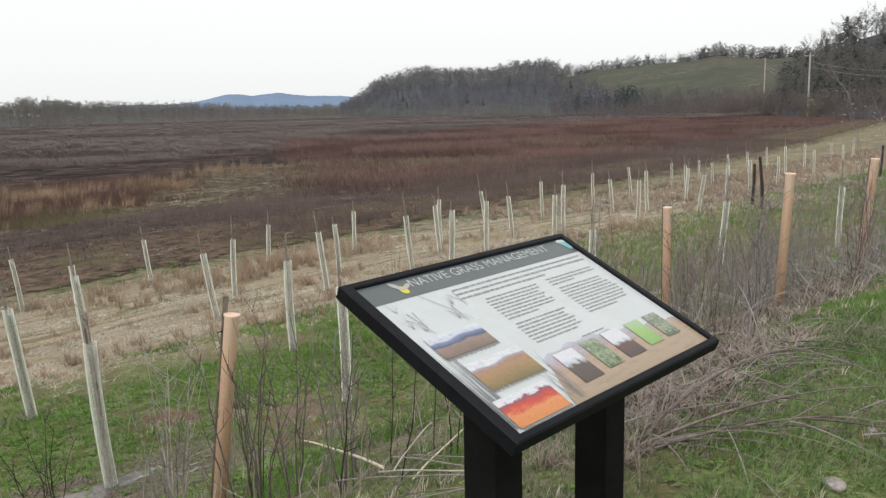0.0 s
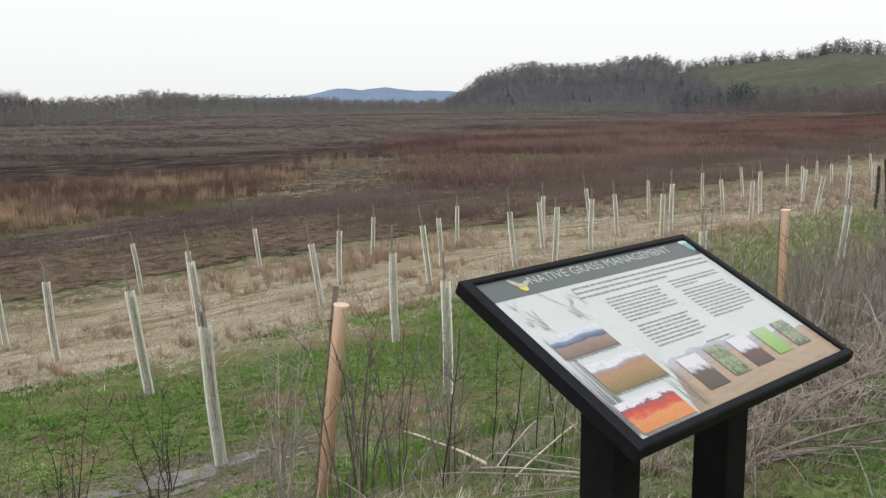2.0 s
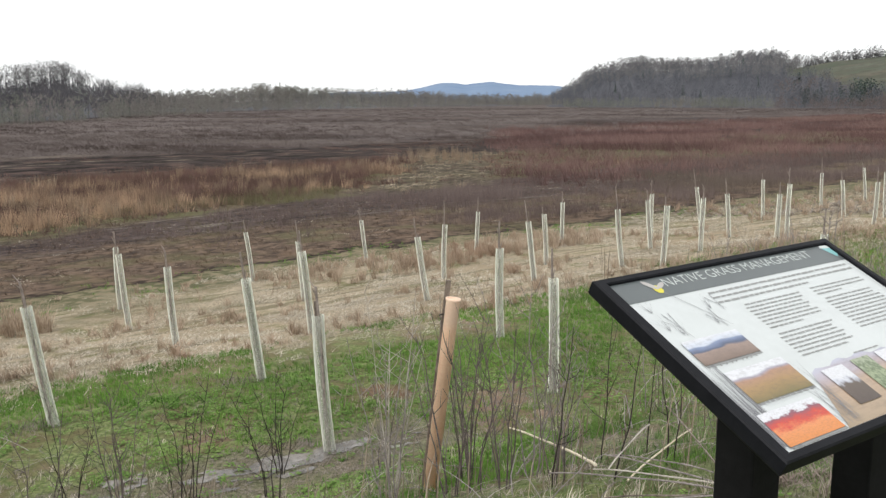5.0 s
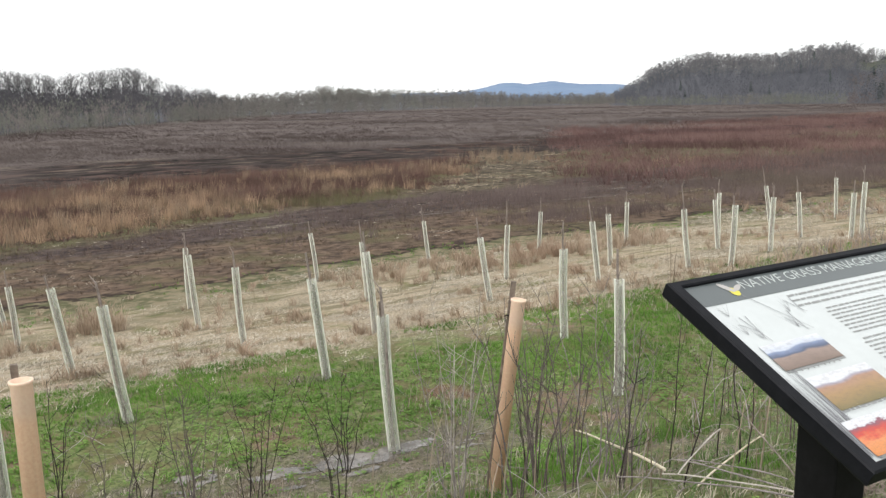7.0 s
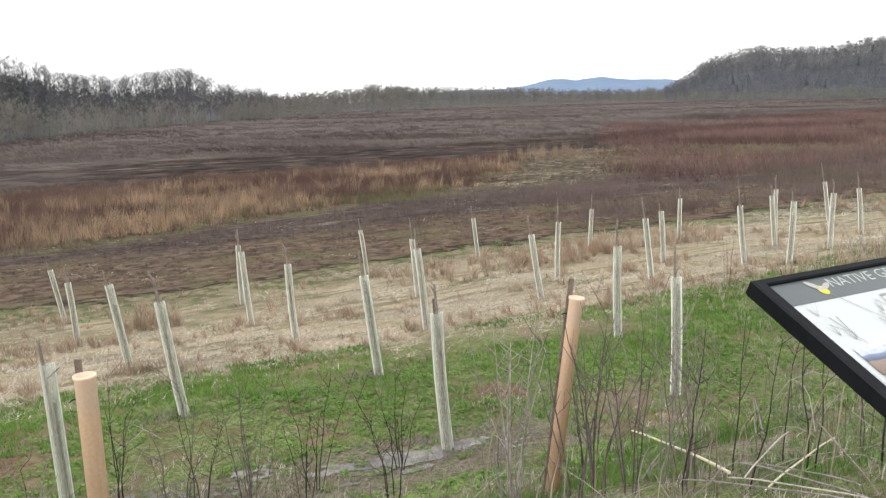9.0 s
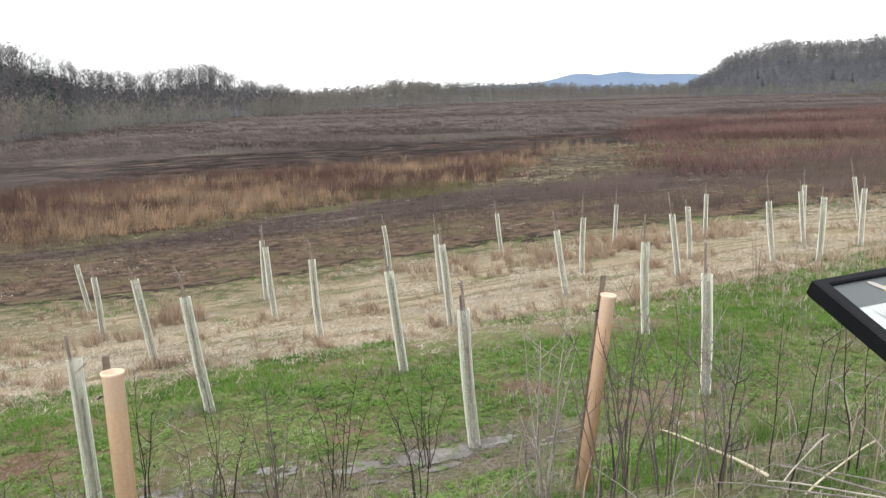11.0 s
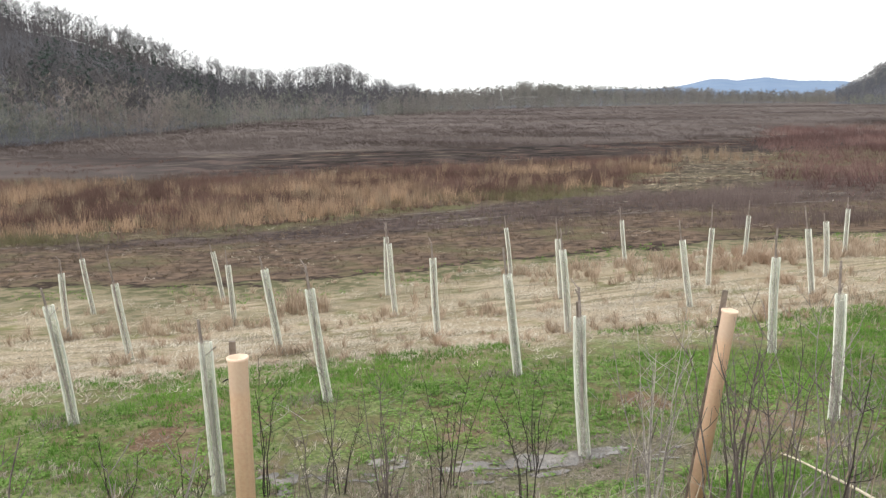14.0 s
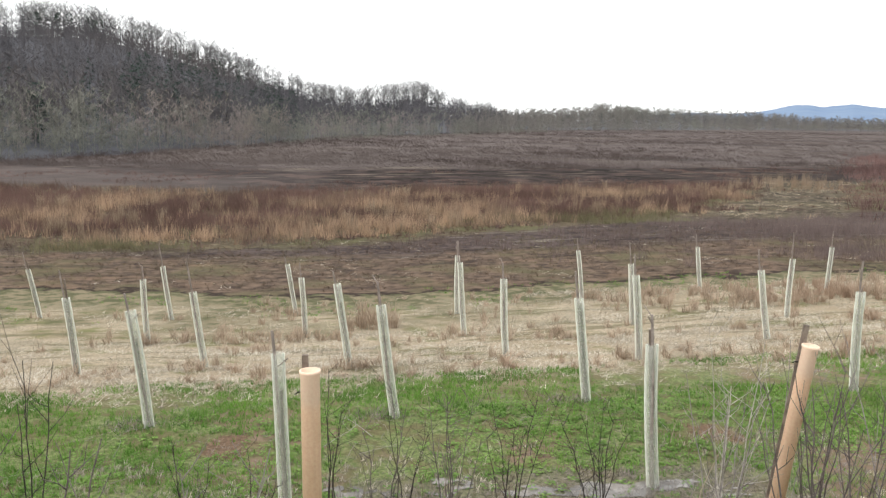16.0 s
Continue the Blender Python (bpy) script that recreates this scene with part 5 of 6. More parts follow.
def tan_shelter(x, y, tall, lean, k, stake):
    aim = math.atan2(y, x)
    z = float(height(x, y))
    turn = Matrix.Rotation(radians(-lean), 4, Vector((math.cos(aim), math.sin(aim), 0))) @ Matrix.Rotation(aim + math.pi / 2, 4, "Z")
    t = thing("tan_tree_shelter", Matrix.Translation((x, y, z - 0.02)) @ turn, "smooth tan plastic tree shelter tied to a stake on the bank", "tree shelter", "tan shelters on the bank")
    part("shelter_wall", tube_wall(0.047 if k == 1 else 0.044, tall, 20, 0.004, 0.005), TAN_TUBE, t, flat=False)
    part("stake", Shape().box(-0.016, -0.012, -0.1, 0.016, 0.012, tall + stake), STAKE, t).matrix_basis = Matrix.Translation((0.02 if k % 2 else 0.04, -0.062 if k % 2 else -0.05, 0))
    if k > 1:
        return
    tie, z = Shape(), tall - 0.12
    tie.sweep([(0.035, -0.035, z), (0.058, -0.03, z + 0.003), (0.075, -0.02, z - 0.004)], 0.0045, 0.003, 5)
    part("cable_tie", tie, FRAME, t, "end of a black cable tie")


for q in ((-1.474, 5.01, 1.318, -7.0, 0, 0.1), (-3.08, 2.878, 1.265, 0.5, 1, 0.06), (2.38, 9.0, 1.42, 0.5, 2, 0.02), (3.19, 7.99, 1.36, -2.5, 3, 0.0), (4.8, 9.7, 1.36, -4.0, 4, 0.02)):
    tan_shelter(*q)


def old_stake(x, y, tall, lean):
    aim = math.atan2(y, x)
    m = Matrix.Translation((x, y, float(height(x, y)) - 0.05)) @ Matrix.Rotation(radians(-lean), 4, Vector((math.cos(aim), math.sin(aim), 0)))
    t = thing("wooden_stake", m, "dark weathered wooden stake standing in the mown strip", "stake", "dark stakes")
    part("shaft", Shape().sweep([(0, 0, 0), (0.02, 0, tall * 0.5), (-0.01, 0, tall)], 0.05, 0.04, 6), TWIG_BLACK, t)


for q in ((9.28, 25.6, 1.3, -2), (8.97, 23.9, 1.55, 4), (17.4, 34.0, 1.3, -3)):
    old_stake(*q)


# ---- information sign ----
U = Vector((0.6826, 0.7305, 0.0207)).normalized()
V = Vector((0.6626, -0.6110, -0.4332))
V = (V - U * V.dot(U)).normalized()
CORNER = Vector((-0.256, 1.997, 1.130))
Z_OUT = U.cross(-V)
PANEL = Matrix(((U.x, -V.x, Z_OUT.x, CORNER.x), (U.y, -V.y, Z_OUT.y, CORNER.y), (U.z, -V.z, Z_OUT.z, CORNER.z), (0, 0, 0, 1)))
SIGN_W, SIGN_D, RIM = 0.912, 0.598, 0.021
middle = CORNER + U * 0.445 + V * 0.33
sign = thing("information_sign", pose(middle.x, middle.y, float(height(middle.x, middle.y)), 0, 0, 46.9), "slanted information panel about native grass on two black posts", "sign")
TO_SIGN = sign.matrix_basis.inverted()


def on_panel(name, shape, material, label="", lift=0.0, parent=None, bevel=0.0):
    ob = part(name, shape, material, parent or sign, label, bevel=bevel)
    if parent is None:
        ob.matrix_basis = TO_SIGN @ PANEL @ Matrix.Translation((0, 0, lift))
    else:
        ob.matrix_basis = Matrix.Translation((0.013, 0.002, lift))
    return ob


def rect(u0, v0, u1, v1):
    return Shape().add([(u0, -v1, 0), (u1, -v1, 0), (u1, -v0, 0), (u0, -v0, 0)], [(0, 1, 2, 3)])


def loop(inset, z):
    left = inset * 1.5 if inset > 0.01 else inset
    return [(left, -SIGN_D + inset, z), (SIGN_W - inset, -SIGN_D + inset, z), (SIGN_W - inset, -inset, z), (left, -inset, z)]


fr = Shape()
fr.v = loop(0.004, -0.04) + loop(0, -0.034) + loop(0, -0.003) + loop(0.004, 0.001) + loop(RIM - 0.003, 0.001) + loop(RIM, -0.002) + loop(RIM, -0.012)
for a in range(6):
    fr.f += [(4 * a + i, 4 * a + (i + 1) % 4, 4 * a + 4 + (i + 1) % 4, 4 * a + 4 + i) for i in range(4)]
fr.f += [(3, 2, 1, 0), (24, 25, 26, 27)]
on_panel("frame", fr, FRAME, "black metal frame")


def print_material(name, stops, blotch, amount, across=False, rough=0.32):
    """Printed picture: colours from bottom to top with a blotchy edge."""
    m, nt, b = material(name, rough, 0.5)
    where = nt.nodes.new("ShaderNodeTexCoord").outputs["Generated"]
    axes = nt.nodes.new("ShaderNodeSeparateXYZ")
    nt.links.new(where, axes.inputs[0])
    t = sums(nt, "ADD", axes.outputs[0 if across else 1], sums(nt, "MULTIPLY", sums(nt, "SUBTRACT", grain(nt, where, blotch, 5 if blotch > 3 else 1.5), 0.5), amount))
    ramp = nt.nodes.new("ShaderNodeValToRGB")
    els = ramp.color_ramp.elements
    els[0].position, els[0].color = stops[0][0], (*stops[0][1], 1)
    els[1].position, els[1].color = stops[-1][0], (*stops[-1][1], 1)
    for p, c in stops[1:-1]:
        els.new(p).color = (*c, 1)
    nt.links.new(t, ramp.inputs[0])
    speck = span(nt, grain(nt, where, blotch * 5, 5, 0.7), 0.42, 0.68)
    nt.links.new(mixed(nt, sums(nt, "MULTIPLY", speck, 0.26), ramp.outputs[0], (0.1, 0.085, 0.07)), b.inputs["Base Color"])
    return m


def ink(name, col, rough=0.32):
    return grained(name, col, tuple(c * 0.93 for c in col), 7, rough, 0.5, relief=0.0)


PAPER, BAND, TITLE = ink("panel_white", (0.53, 0.56, 0.56)), ink("panel_slate", (0.10, 0.115, 0.118)), ink("panel_title", (0.5, 0.54, 0.52))
INK, SKETCH = ink("panel_ink", (0.25, 0.255, 0.25)), ink("panel_sketch", (0.2, 0.2, 0.215))
face = on_panel("panel", rect(RIM, RIM, SIGN_W - RIM, SIGN_D - RIM), PAPER, "white printed panel", -0.009)
on_panel("title_band", rect(RIM - 0.012, RIM, SIGN_W - RIM - 0.014, 0.097), BAND, "slate grey band", 0.0008, face)

words = bpy.data.curves.new("title", "FONT")
words.body = "NATIVE GRASS MANAGEMENT"
words.size = 0.05
words.offset = -0.0004
tmp = bpy.data.objects.new("title_source", words)
scene.collection.objects.link(tmp)
bpy.context.view_layer.update()
tm = bpy.data.meshes.new_from_object(tmp)
bpy.data.objects.remove(tmp)
co = np.array([q.co[:] for q in tm.vertices])
lo, hi = co.min(0), co.max(0)
for q, c in zip(tm.vertices, co):
    q.co = (0.186 + (c[0] - lo[0]) / (hi[0] - lo[0]) * 0.585, -0.063 + (c[1] - lo[1]) / (hi[1] - lo[1]) * 0.031, 0)
on_panel("title", tm, TITLE, "NATIVE GRASS MANAGEMENT in pale capitals", 0.0016, face)


def oval(u, v, a, b, turn, k=20):
    pts = []
    for i in range(k):
        w = 2 * math.pi * i / k
        x, y = a * math.cos(w), b * math.sin(w)
        pts.append((u + x * math.cos(turn) - y * math.sin(turn), -v + x * math.sin(turn) + y * math.cos(turn), 0))
    return Shape().add(pts, [tuple(range(k))])


emblem = on_panel("emblem", oval(0.15, 0.066, 0.013, 0.016, 0.2), ink("emblem_yellow", (0.62, 0.56, 0.05)), "yellow and grey printed emblem", 0.0016, face)
for u, v, a, b, w in ((0.137, 0.048, 0.024, 0.008, -0.9), (0.168, 0.055, 0.018, 0.007, 0.5)):
    o = part("wing_shape", oval(u, v, a, b, w), ink("emblem_grey", (0.42, 0.4, 0.38)), emblem)
    o.matrix_basis = Matrix.Translation((0, 0, 0.0004))
badge = on_panel("badge", Shape().add([(0.843, -0.036, 0), (0.864, -0.082, 0), (0.888, -0.060, 0), (0.884, -0.032, 0)], [(0, 1, 2, 3)]), ink("badge_teal", (0.22, 0.47, 0.48)), "small teal and white badge", 0.0016, face)
o = part("badge_top", Shape().add([(0.838, -0.036, 0), (0.884, -0.042, 0), (0.886, -0.029, 0), (0.845, -0.025, 0)], [(0, 1, 2, 3)]), ink("badge_white", (0.6, 0.64, 0.62)), badge)
o.matrix_basis = Matrix.Translation((0, 0, 0.0004))

rw = random.Random(12)


def text_block(name, u0, u1, v0, lines, step, thick, gap, ragged):
    """Rows of bars broken into words."""
    sh = Shape()
    for i in range(lines):
        u, end = u0 + (0.008 if i == 0 and lines > 4 else 0), u1 - rw.random() * ragged
        if i == lines - 1:
            end = u0 + (u1 - u0) * rw.uniform(0.35, 0.8)
        while u < end:
            w = min(rw.uniform(0.008, 0.032), end - u)
            v = v0 + i * step
            sh.add([(u, -v - thick * rw.uniform(0.8, 1.0), 0), (u + w, -v - thick * rw.uniform(0.8, 1.0), 0), (u + w, -v, 0), (u, -v, 0)], [(0, 1, 2, 3)])
            u += w + gap
    on_panel(name, sh, INK, "", 0.0012, face)


text_block("lead_text", 0.278, 0.86, 0.112, 3, 0.0185, 0.0068, 0.0042, 0.02)
text_block("text_block", 0.337, 0.567, 0.176, 8, 0.0128, 0.0048, 0.0036, 0.03)
text_block("text_block", 0.333, 0.562, 0.290, 7, 0.0128, 0.0048, 0.0036, 0.03)
text_block("text_block", 0.612, 0.845, 0.172, 3, 0.0128, 0.0048, 0.0036, 0.03)
text_block("text_block", 0.612, 0.842, 0.218, 10, 0.0128, 0.0048, 0.0036, 0.03)
text_block("caption", 0.485, 0.665, 0.402, 1, 0.012, 0.0045, 0.003, 0.0)

strip = Shape()
top = [(0.30 + 0.577 * i / 24, -(0.435 - 0.028 * math.sin(0.5 + i * 0.16) - 0.006 * math.sin(i * 1.7))) for i in range(25)]
strip.add([(0.23, -0.575, 0)] + [(u, v, 0) for u, v in top] + [(0.877, -0.575, 0)], [tuple(reversed(range(27)))])
on_panel("ground_print", strip, print_material("printed_ground", [(0, (0.33, 0.25, 0.17)), (0.5, (0.38, 0.28, 0.2)), (0.72, (0.37, 0.31, 0.32)), (1, (0.42, 0.44, 0.54))], 3, 0.45), "tan printed ground", 0.0008, face)
white, pale = (0.6, 0.61, 0.64), (0.46, 0.48, 0.54)
PHOTOS = [
    (0.048, 0.246, 0.233, 0.325, [(0, (0.17, 0.12, 0.095)), (0.45, (0.27, 0.2, 0.17)), (0.52, (0.06, 0.08, 0.14)), (0.7, (0.19, 0.24, 0.37)), (0.76, (0.48, 0.52, 0.6)), (1, white)], 2.2, 0.35),
    (0.073, 0.356, 0.266, 0.453, [(0, (0.16, 0.13, 0.05)), (0.4, (0.32, 0.2, 0.09)), (0.66, (0.34, 0.2, 0.13)), (0.74, (0.3, 0.28, 0.34)), (0.8, white), (1, white)], 2.0, 0.3),
    (0.040, 0.478, 0.224, 0.568, [(0, (0.55, 0.2, 0.05)), (0.35, (0.62, 0.24, 0.09)), (0.55, (0.5, 0.05, 0.03)), (0.78, (0.2, 0.07, 0.1)), (0.84, white), (1, white)], 5.5, 0.6),
    (0.328, 0.424, 0.408, 0.534, [(0, (0.07, 0.05, 0.04)), (0.5, (0.1, 0.075, 0.06)), (0.62, pale), (0.7, white), (1, white)], 4, 0.5),
    (0.444, 0.421, 0.513, 0.526, [(0, (0.06, 0.1, 0.04)), (0.45, (0.3, 0.35, 0.22)), (0.6, (0.09, 0.13, 0.06)), (1, (0.3, 0.34, 0.24))], 7, 2.2),
    (0.544, 0.419, 0.624, 0.524, [(0, (0.06, 0.045, 0.04)), (0.45, (0.12, 0.06, 0.05)), (0.55, pale), (0.62, white), (1, white)], 4, 0.4),
    (0.659, 0.419, 0.727, 0.516, [(0, (0.2, 0.36, 0.1)), (0.6, (0.28, 0.45, 0.15)), (1, (0.36, 0.46, 0.3))], 5, 0.5),
    (0.756, 0.418, 0.822, 0.514, [(0, (0.07, 0.1, 0.05)), (0.45, (0.32, 0.36, 0.26)), (0.6, (0.08, 0.11, 0.06)), (1, (0.32, 0.35, 0.28))], 8, 2.2),
]
for i, (u0, v0, u1, v1, stops, blotch, amount) in enumerate(PHOTOS):
    o = on_panel("photograph", rect(u0, v0, u1, v1), print_material("photograph_print", stops, blotch, amount), "small printed landscape photograph", 0.0026, face)
    if i < 3:
        on_panel("photo_shadow", rect(u0 + 0.004, v1 - 0.004, u1 + 0.003, v1 + 0.006), INK, "", 0.0012, face)
        ticks, u = Shape(), u0 + 0.02
        while u < u1 - 0.02:
            tall = rw.uniform(0.008, 0.016)
            ticks.add([(u, -v1 - 0.012, 0), (u + 0.005, -v1 - 0.012, 0), (u + 0.003 + rw.uniform(-0.003, 0.003), -v1 - 0.012 + tall, 0)], [(0, 1, 2)])
            u += rw.uniform(0.012, 0.022)
        on_panel("grass_silhouette", ticks, INK if i != 1 else PAPER, "", 0.0034, face)
sk = Shape()
for i in range(46):
    u, v = 0.024 + 0.05 * rw.random(), 0.574 - 0.02 * rw.random()
    tall, bendy = rw.uniform(0.06, 0.33) * (1 if i % 3 else 0.45), rw.uniform(-0.012, 0.02)
    w = rw.uniform(0.001, 0.0024)
    sk.add([(u, -v, 0), (u + w, -v, 0), (u + bendy * 0.4 + w * 0.7, -v + tall * 0.6, 0), (u + bendy * 0.4, -v + tall * 0.6, 0), (u + bendy, -v + tall, 0)], [(0, 1, 2, 3), (3, 2, 4)])
for u, v, du, dv in ((0.155, 0.08, 0.09, 0.15), (0.08, 0.15, 0.02, 0.09), (0.10, 0.15, -0.01, 0.08), (0.25, 0.125, 0.03, 0.05), (0.275, 0.12, -0.005, 0.06), (0.20, 0.18, 0.03, 0.05), (0.225, 0.16, 0.0, 0.07), (0.06, 0.17, 0.04, 0.04)):
    sk.add([(u, -v, 0), (u + 0.0022, -v, 0), (u + du + 0.001, -v - dv, 0), (u + du, -v - dv, 0)], [(3, 2, 1, 0)])
for u, v in ((0.058, 0.205), (0.085, 0.225), (0.21, 0.215), (0.235, 0.165), (0.06, 0.14)):
    for _ in range(7):
        w, ln, q = rw.uniform(0.9, 2.2), rw.uniform(0.03, 0.075), rw.uniform(0.0006, 0.0011)
        sk.add([(u, -v, 0), (u + q, -v, 0), (u + ln * math.cos(w), -v + ln * math.sin(w), 0)], [(0, 1, 2)])
on_panel("grass_sketch", sk, SKETCH, "grey printed grass stems", 0.0021, face)
fan = Shape()
for i in range(22):
    u, v = 0.235 + 0.06 * rw.random(), 0.57 - 0.05 * rw.random()
    tall, bendy, w = rw.uniform(0.05, 0.2), rw.uniform(-0.05, 0.03), rw.uniform(0.0007, 0.0016)
    fan.add([(u, -v, 0), (u + w, -v, 0), (u + bendy * 0.4 + w * 0.7, -v + tall * 0.6, 0), (u + bendy * 0.4, -v + tall * 0.6, 0), (u + bendy, -v + tall, 0)], [(0, 1, 2, 3), (3, 2, 4)])
on_panel("grass_sketch", fan, SKETCH, "grey printed grass stems", 0.0021, face)

for u in (0.205, 0.675):
    c = CORNER + U * u + V * 0.335
    post, half = Shape(), 0.051
    flat_u, flat_v = Vector((U.x, U.y, 0)).normalized(), Vector((V.x, V.y, 0)).normalized()
    ground_z = float(height(c.x, c.y))
    for where_z in (0, 1):
        for a, b in ((-1, -1), (1, -1), (1, 1), (-1, 1)):
            p = c + flat_u * (half * a) + flat_v * (half * b)
            z = ground_z - 0.15 if where_z == 0 else c.z - 0.046 - half * b * math.tan(math.asin(-V.z)) + half * a * U.z
            post.v.append((p.x, p.y, z))
    post.f = [(3, 2, 1, 0), (4, 5, 6, 7), (0, 1, 5, 4), (1, 2, 6, 5), (2, 3, 7, 6), (3, 0, 4, 7)]
    o = part("post", post, POST, sign, "square black recycled-plastic post", bevel=0.005)
    o.matrix_basis = TO_SIGN
    on_panel("mounting_plate", Shape().box(u - 0.075, -0.45, -0.046, u + 0.075, -0.2, -0.0405), FRAME, "black mounting plate")


# ---- leafless shrubs, canes and weeds on the bank ----
def stem_shape(r, tall, lean_x, lean_y, thick, twigs, wobble=0.012):
    sh, p, pts = Shape(), Vector((0, 0, -0.05)), []
    steps = 8
    for i in range(steps):
        pts.append(p.copy())
        p = p + Vector((lean_x / steps * (0.4 + i / steps) + r.gauss(0, wobble), lean_y / steps * (0.4 + i / steps) + r.gauss(0, wobble), (tall + 0.05) / (steps - 1)))
    sh.sweep(pts, thick, thick * 0.3, 5)
    for _ in range(twigs):
        t = r.uniform(0.3, 1.0) * (steps - 1)
        i = min(int(t), steps - 2)
        a = pts[i].lerp(pts[i + 1], t - i)
        w, ln = r.uniform(0, 6.28), tall * r.uniform(0.1, 0.32)
        b = a + Vector((math.cos(w), math.sin(w), r.uniform(0.6, 1.8))).normalized() * ln
        m2 = a.lerp(b, 0.5) + Vector((r.gauss(0, 0.01), r.gauss(0, 0.01), -0.01))
        sh.sweep([a, m2, b], thick * 0.42, thick * 0.16, 4, False)
        if r.random() < 0.5:
            e = m2 + Vector((r.gauss(0, 0.5), r.gauss(0, 0.5), 0.8)).normalized() * ln * 0.5
            sh.sweep([m2, e], thick * 0.25, thick * 0.12, 3, False)
    return sh


def shrub(n, s, tall, stems, spread, mat, seed, label, thick=0.006, twigs=8):
    x, y = plan(n, s)
    r = random.Random(seed)
    t = thing("bare_shrub", pose(x, y, float(height(x, y))), label, "shrub", "leafless shrubs on the bank")
    for i in range(stems):
        w = 2 * math.pi * i / stems + r.uniform(-0.7, 0.7)
        k = tall * r.uniform(0.65, 1.05)
        sh = stem_shape(r, k, math.cos(w) * spread * k * r.uniform(0.3, 1.3), math.sin(w) * spread * k * r.uniform(0.3, 1.3), thick * r.uniform(0.7, 1.1), twigs)
        o = part("stem", sh, mat, t)
        o.matrix_basis = Matrix.Translation((0.03 * math.cos(w), 0.03 * math.sin(w), 0))


r = random.Random(77)
k = 100
for n, s, h in ((6.45, 0.2, 1.0), (6.3, 0.75, 0.95), (6.05, 1.05, 1.05), (6.05, 1.55, 0.95), (5.6, 1.35, 0.8), (5.75, 0.5, 0.9), (5.5, 1.95, 0.8), (6.2, 2.3, 0.7), (5.2, 0.9, 0.8), (5.3, -0.3, 0.7), (5.9, -0.8, 0.75)):
    shrub(n, s, h * 1.05, 4, 0.33, TWIG_BLACK if k % 3 else TWIG_DARK, k, "small dark leafless shrub at the foot of the bank", 0.0056, 7)
    k += 1
for n, s, h, m in ((4.66, 2.45, 1.35, TWIG_PALE), (4.3, 2.25, 1.15, TWIG_GREY), (3.95, 2.85, 1.1, TWIG_DARK), (4.05, 3.15, 1.2, TWIG_GREY), (3.6, 2.95, 0.95, TWIG_DARK), (4.5, 2.95, 1.2, TWIG_DARK), (4.15, 3.5, 1.2, TWIG_GREY)):
    shrub(n, s, h, 5, 0.28, m, k, "tall grey leafless shrub beside a tan shelter" if m is not TWIG_DARK else "dark leafless shrub beside a tan shelter", 0.006, 6)
    k += 1
for _ in range(20):
    n, s = r.uniform(2.9, 5.6), r.uniform(2.5, 6.2)
    m = r.choice((TWIG_DARK, TWIG_DARK, TWIG_GREY, TWIG_GREY))
    shrub(n, s, r.uniform(0.6, 1.3), r.choice((1, 2, 2, 3)), 0.2, m, k, "thin upright leafless shrub on the bank", 0.0055, 5)
    k += 1
for _ in range(38):
    n, s = r.uniform(2.6, 5.4), r.uniform(5.8, 12.5)
    m = TWIG_GREY if r.random() < 0.65 else CANE
    shrub(n, s, r.uniform(0.7, 1.35), r.choice((4, 5, 6)), 0.4, m, k, "tangled grey leafless bramble on the bank", 0.006, 10)
    k += 1
for n, s, h, m, st in ((5.3, 8.0, 1.9, TWIG_GREY, 4), (3.42, -1.0, 1.15, TWIG_DARK, 3), (4.1, -0.45, 0.85, TWIG_GREY, 2), (3.9, -2.2, 0.9, TWIG_DARK, 3)):
    shrub(n, s, h, st, 0.3, m, k, "single leafless shrub with forked stems", 0.008, 5)
    k += 1

for n, s, h, st in ((4.2, 2.62, 1.3, 2), (4.12, 2.75, 1.15, 2), (4.3, 2.85, 1.25, 3), (4.02, 2.52, 1.1, 2)):
    shrub(n, s, h, st, 0.35, TWIG_DARK, k, "dark leafless shrub growing in front of a tan shelter", 0.007, 4)
    k += 1
for n, s, h, st in ((3.31, 3.08, 1.15, 1), (3.47, 2.79, 0.95, 1), (3.2, 3.45, 0.95, 2), (3.72, 3.78, 1.1, 1), (3.84, 3.5, 1.0, 1), (2.95, 3.62, 0.8, 1), (4.78, -1.46, 1.5, 3)):
    shrub(n, s, h, st, 0.16, TWIG_BLACK, k, "slender black leafless stem on the bank", 0.0066, 5)
    k += 1

# dead stems standing thinly all over the slope
WEED = [tuft_template(tr, 3, 1.0, 0.006, 0.25, 0.25) for _ in range(6)]
weeds = [sow(rg, 110, (2.6, 5.6), (1.5, 13), (0.3, 0.85), 6, wide=(0.4, 0.8)), sow(rg, 260, (3.2, 6.2), (-4, 1.5), (0.2, 0.6), 6, wide=(0.3, 0.6)), sow(rg, 420, (5.5, 11), (1, 28), (0.12, 0.4), 6, wide=(0.2, 0.5)),
         sow(rg, 300, (10, 20), (-8, 30), (0.2, 0.55), 6, wide=(0.3, 0.6)), sow(rg, 700, (9, 24), (28, 90), (0.3, 0.9), 6, wide=(0.5, 1.2)), sow(rg, 260, (5.0, 10.5), (9, 27), (0.4, 1.2), 6, wide=(0.5, 1.1))]
thin = [sow(rg, 1500, (3.4, 7.0), (8, 19), (0.4, 1.15), 6, wide=(0.4, 0.9), keep=patchy(0.35, -0.25, 0.15, 31.0)), sow(rg, 500, (7, 11), (12, 26), (0.4, 1.1), 6, wide=(0.4, 0.9), keep=patchy(0.3, -0.1, 0.2, 32.0))]
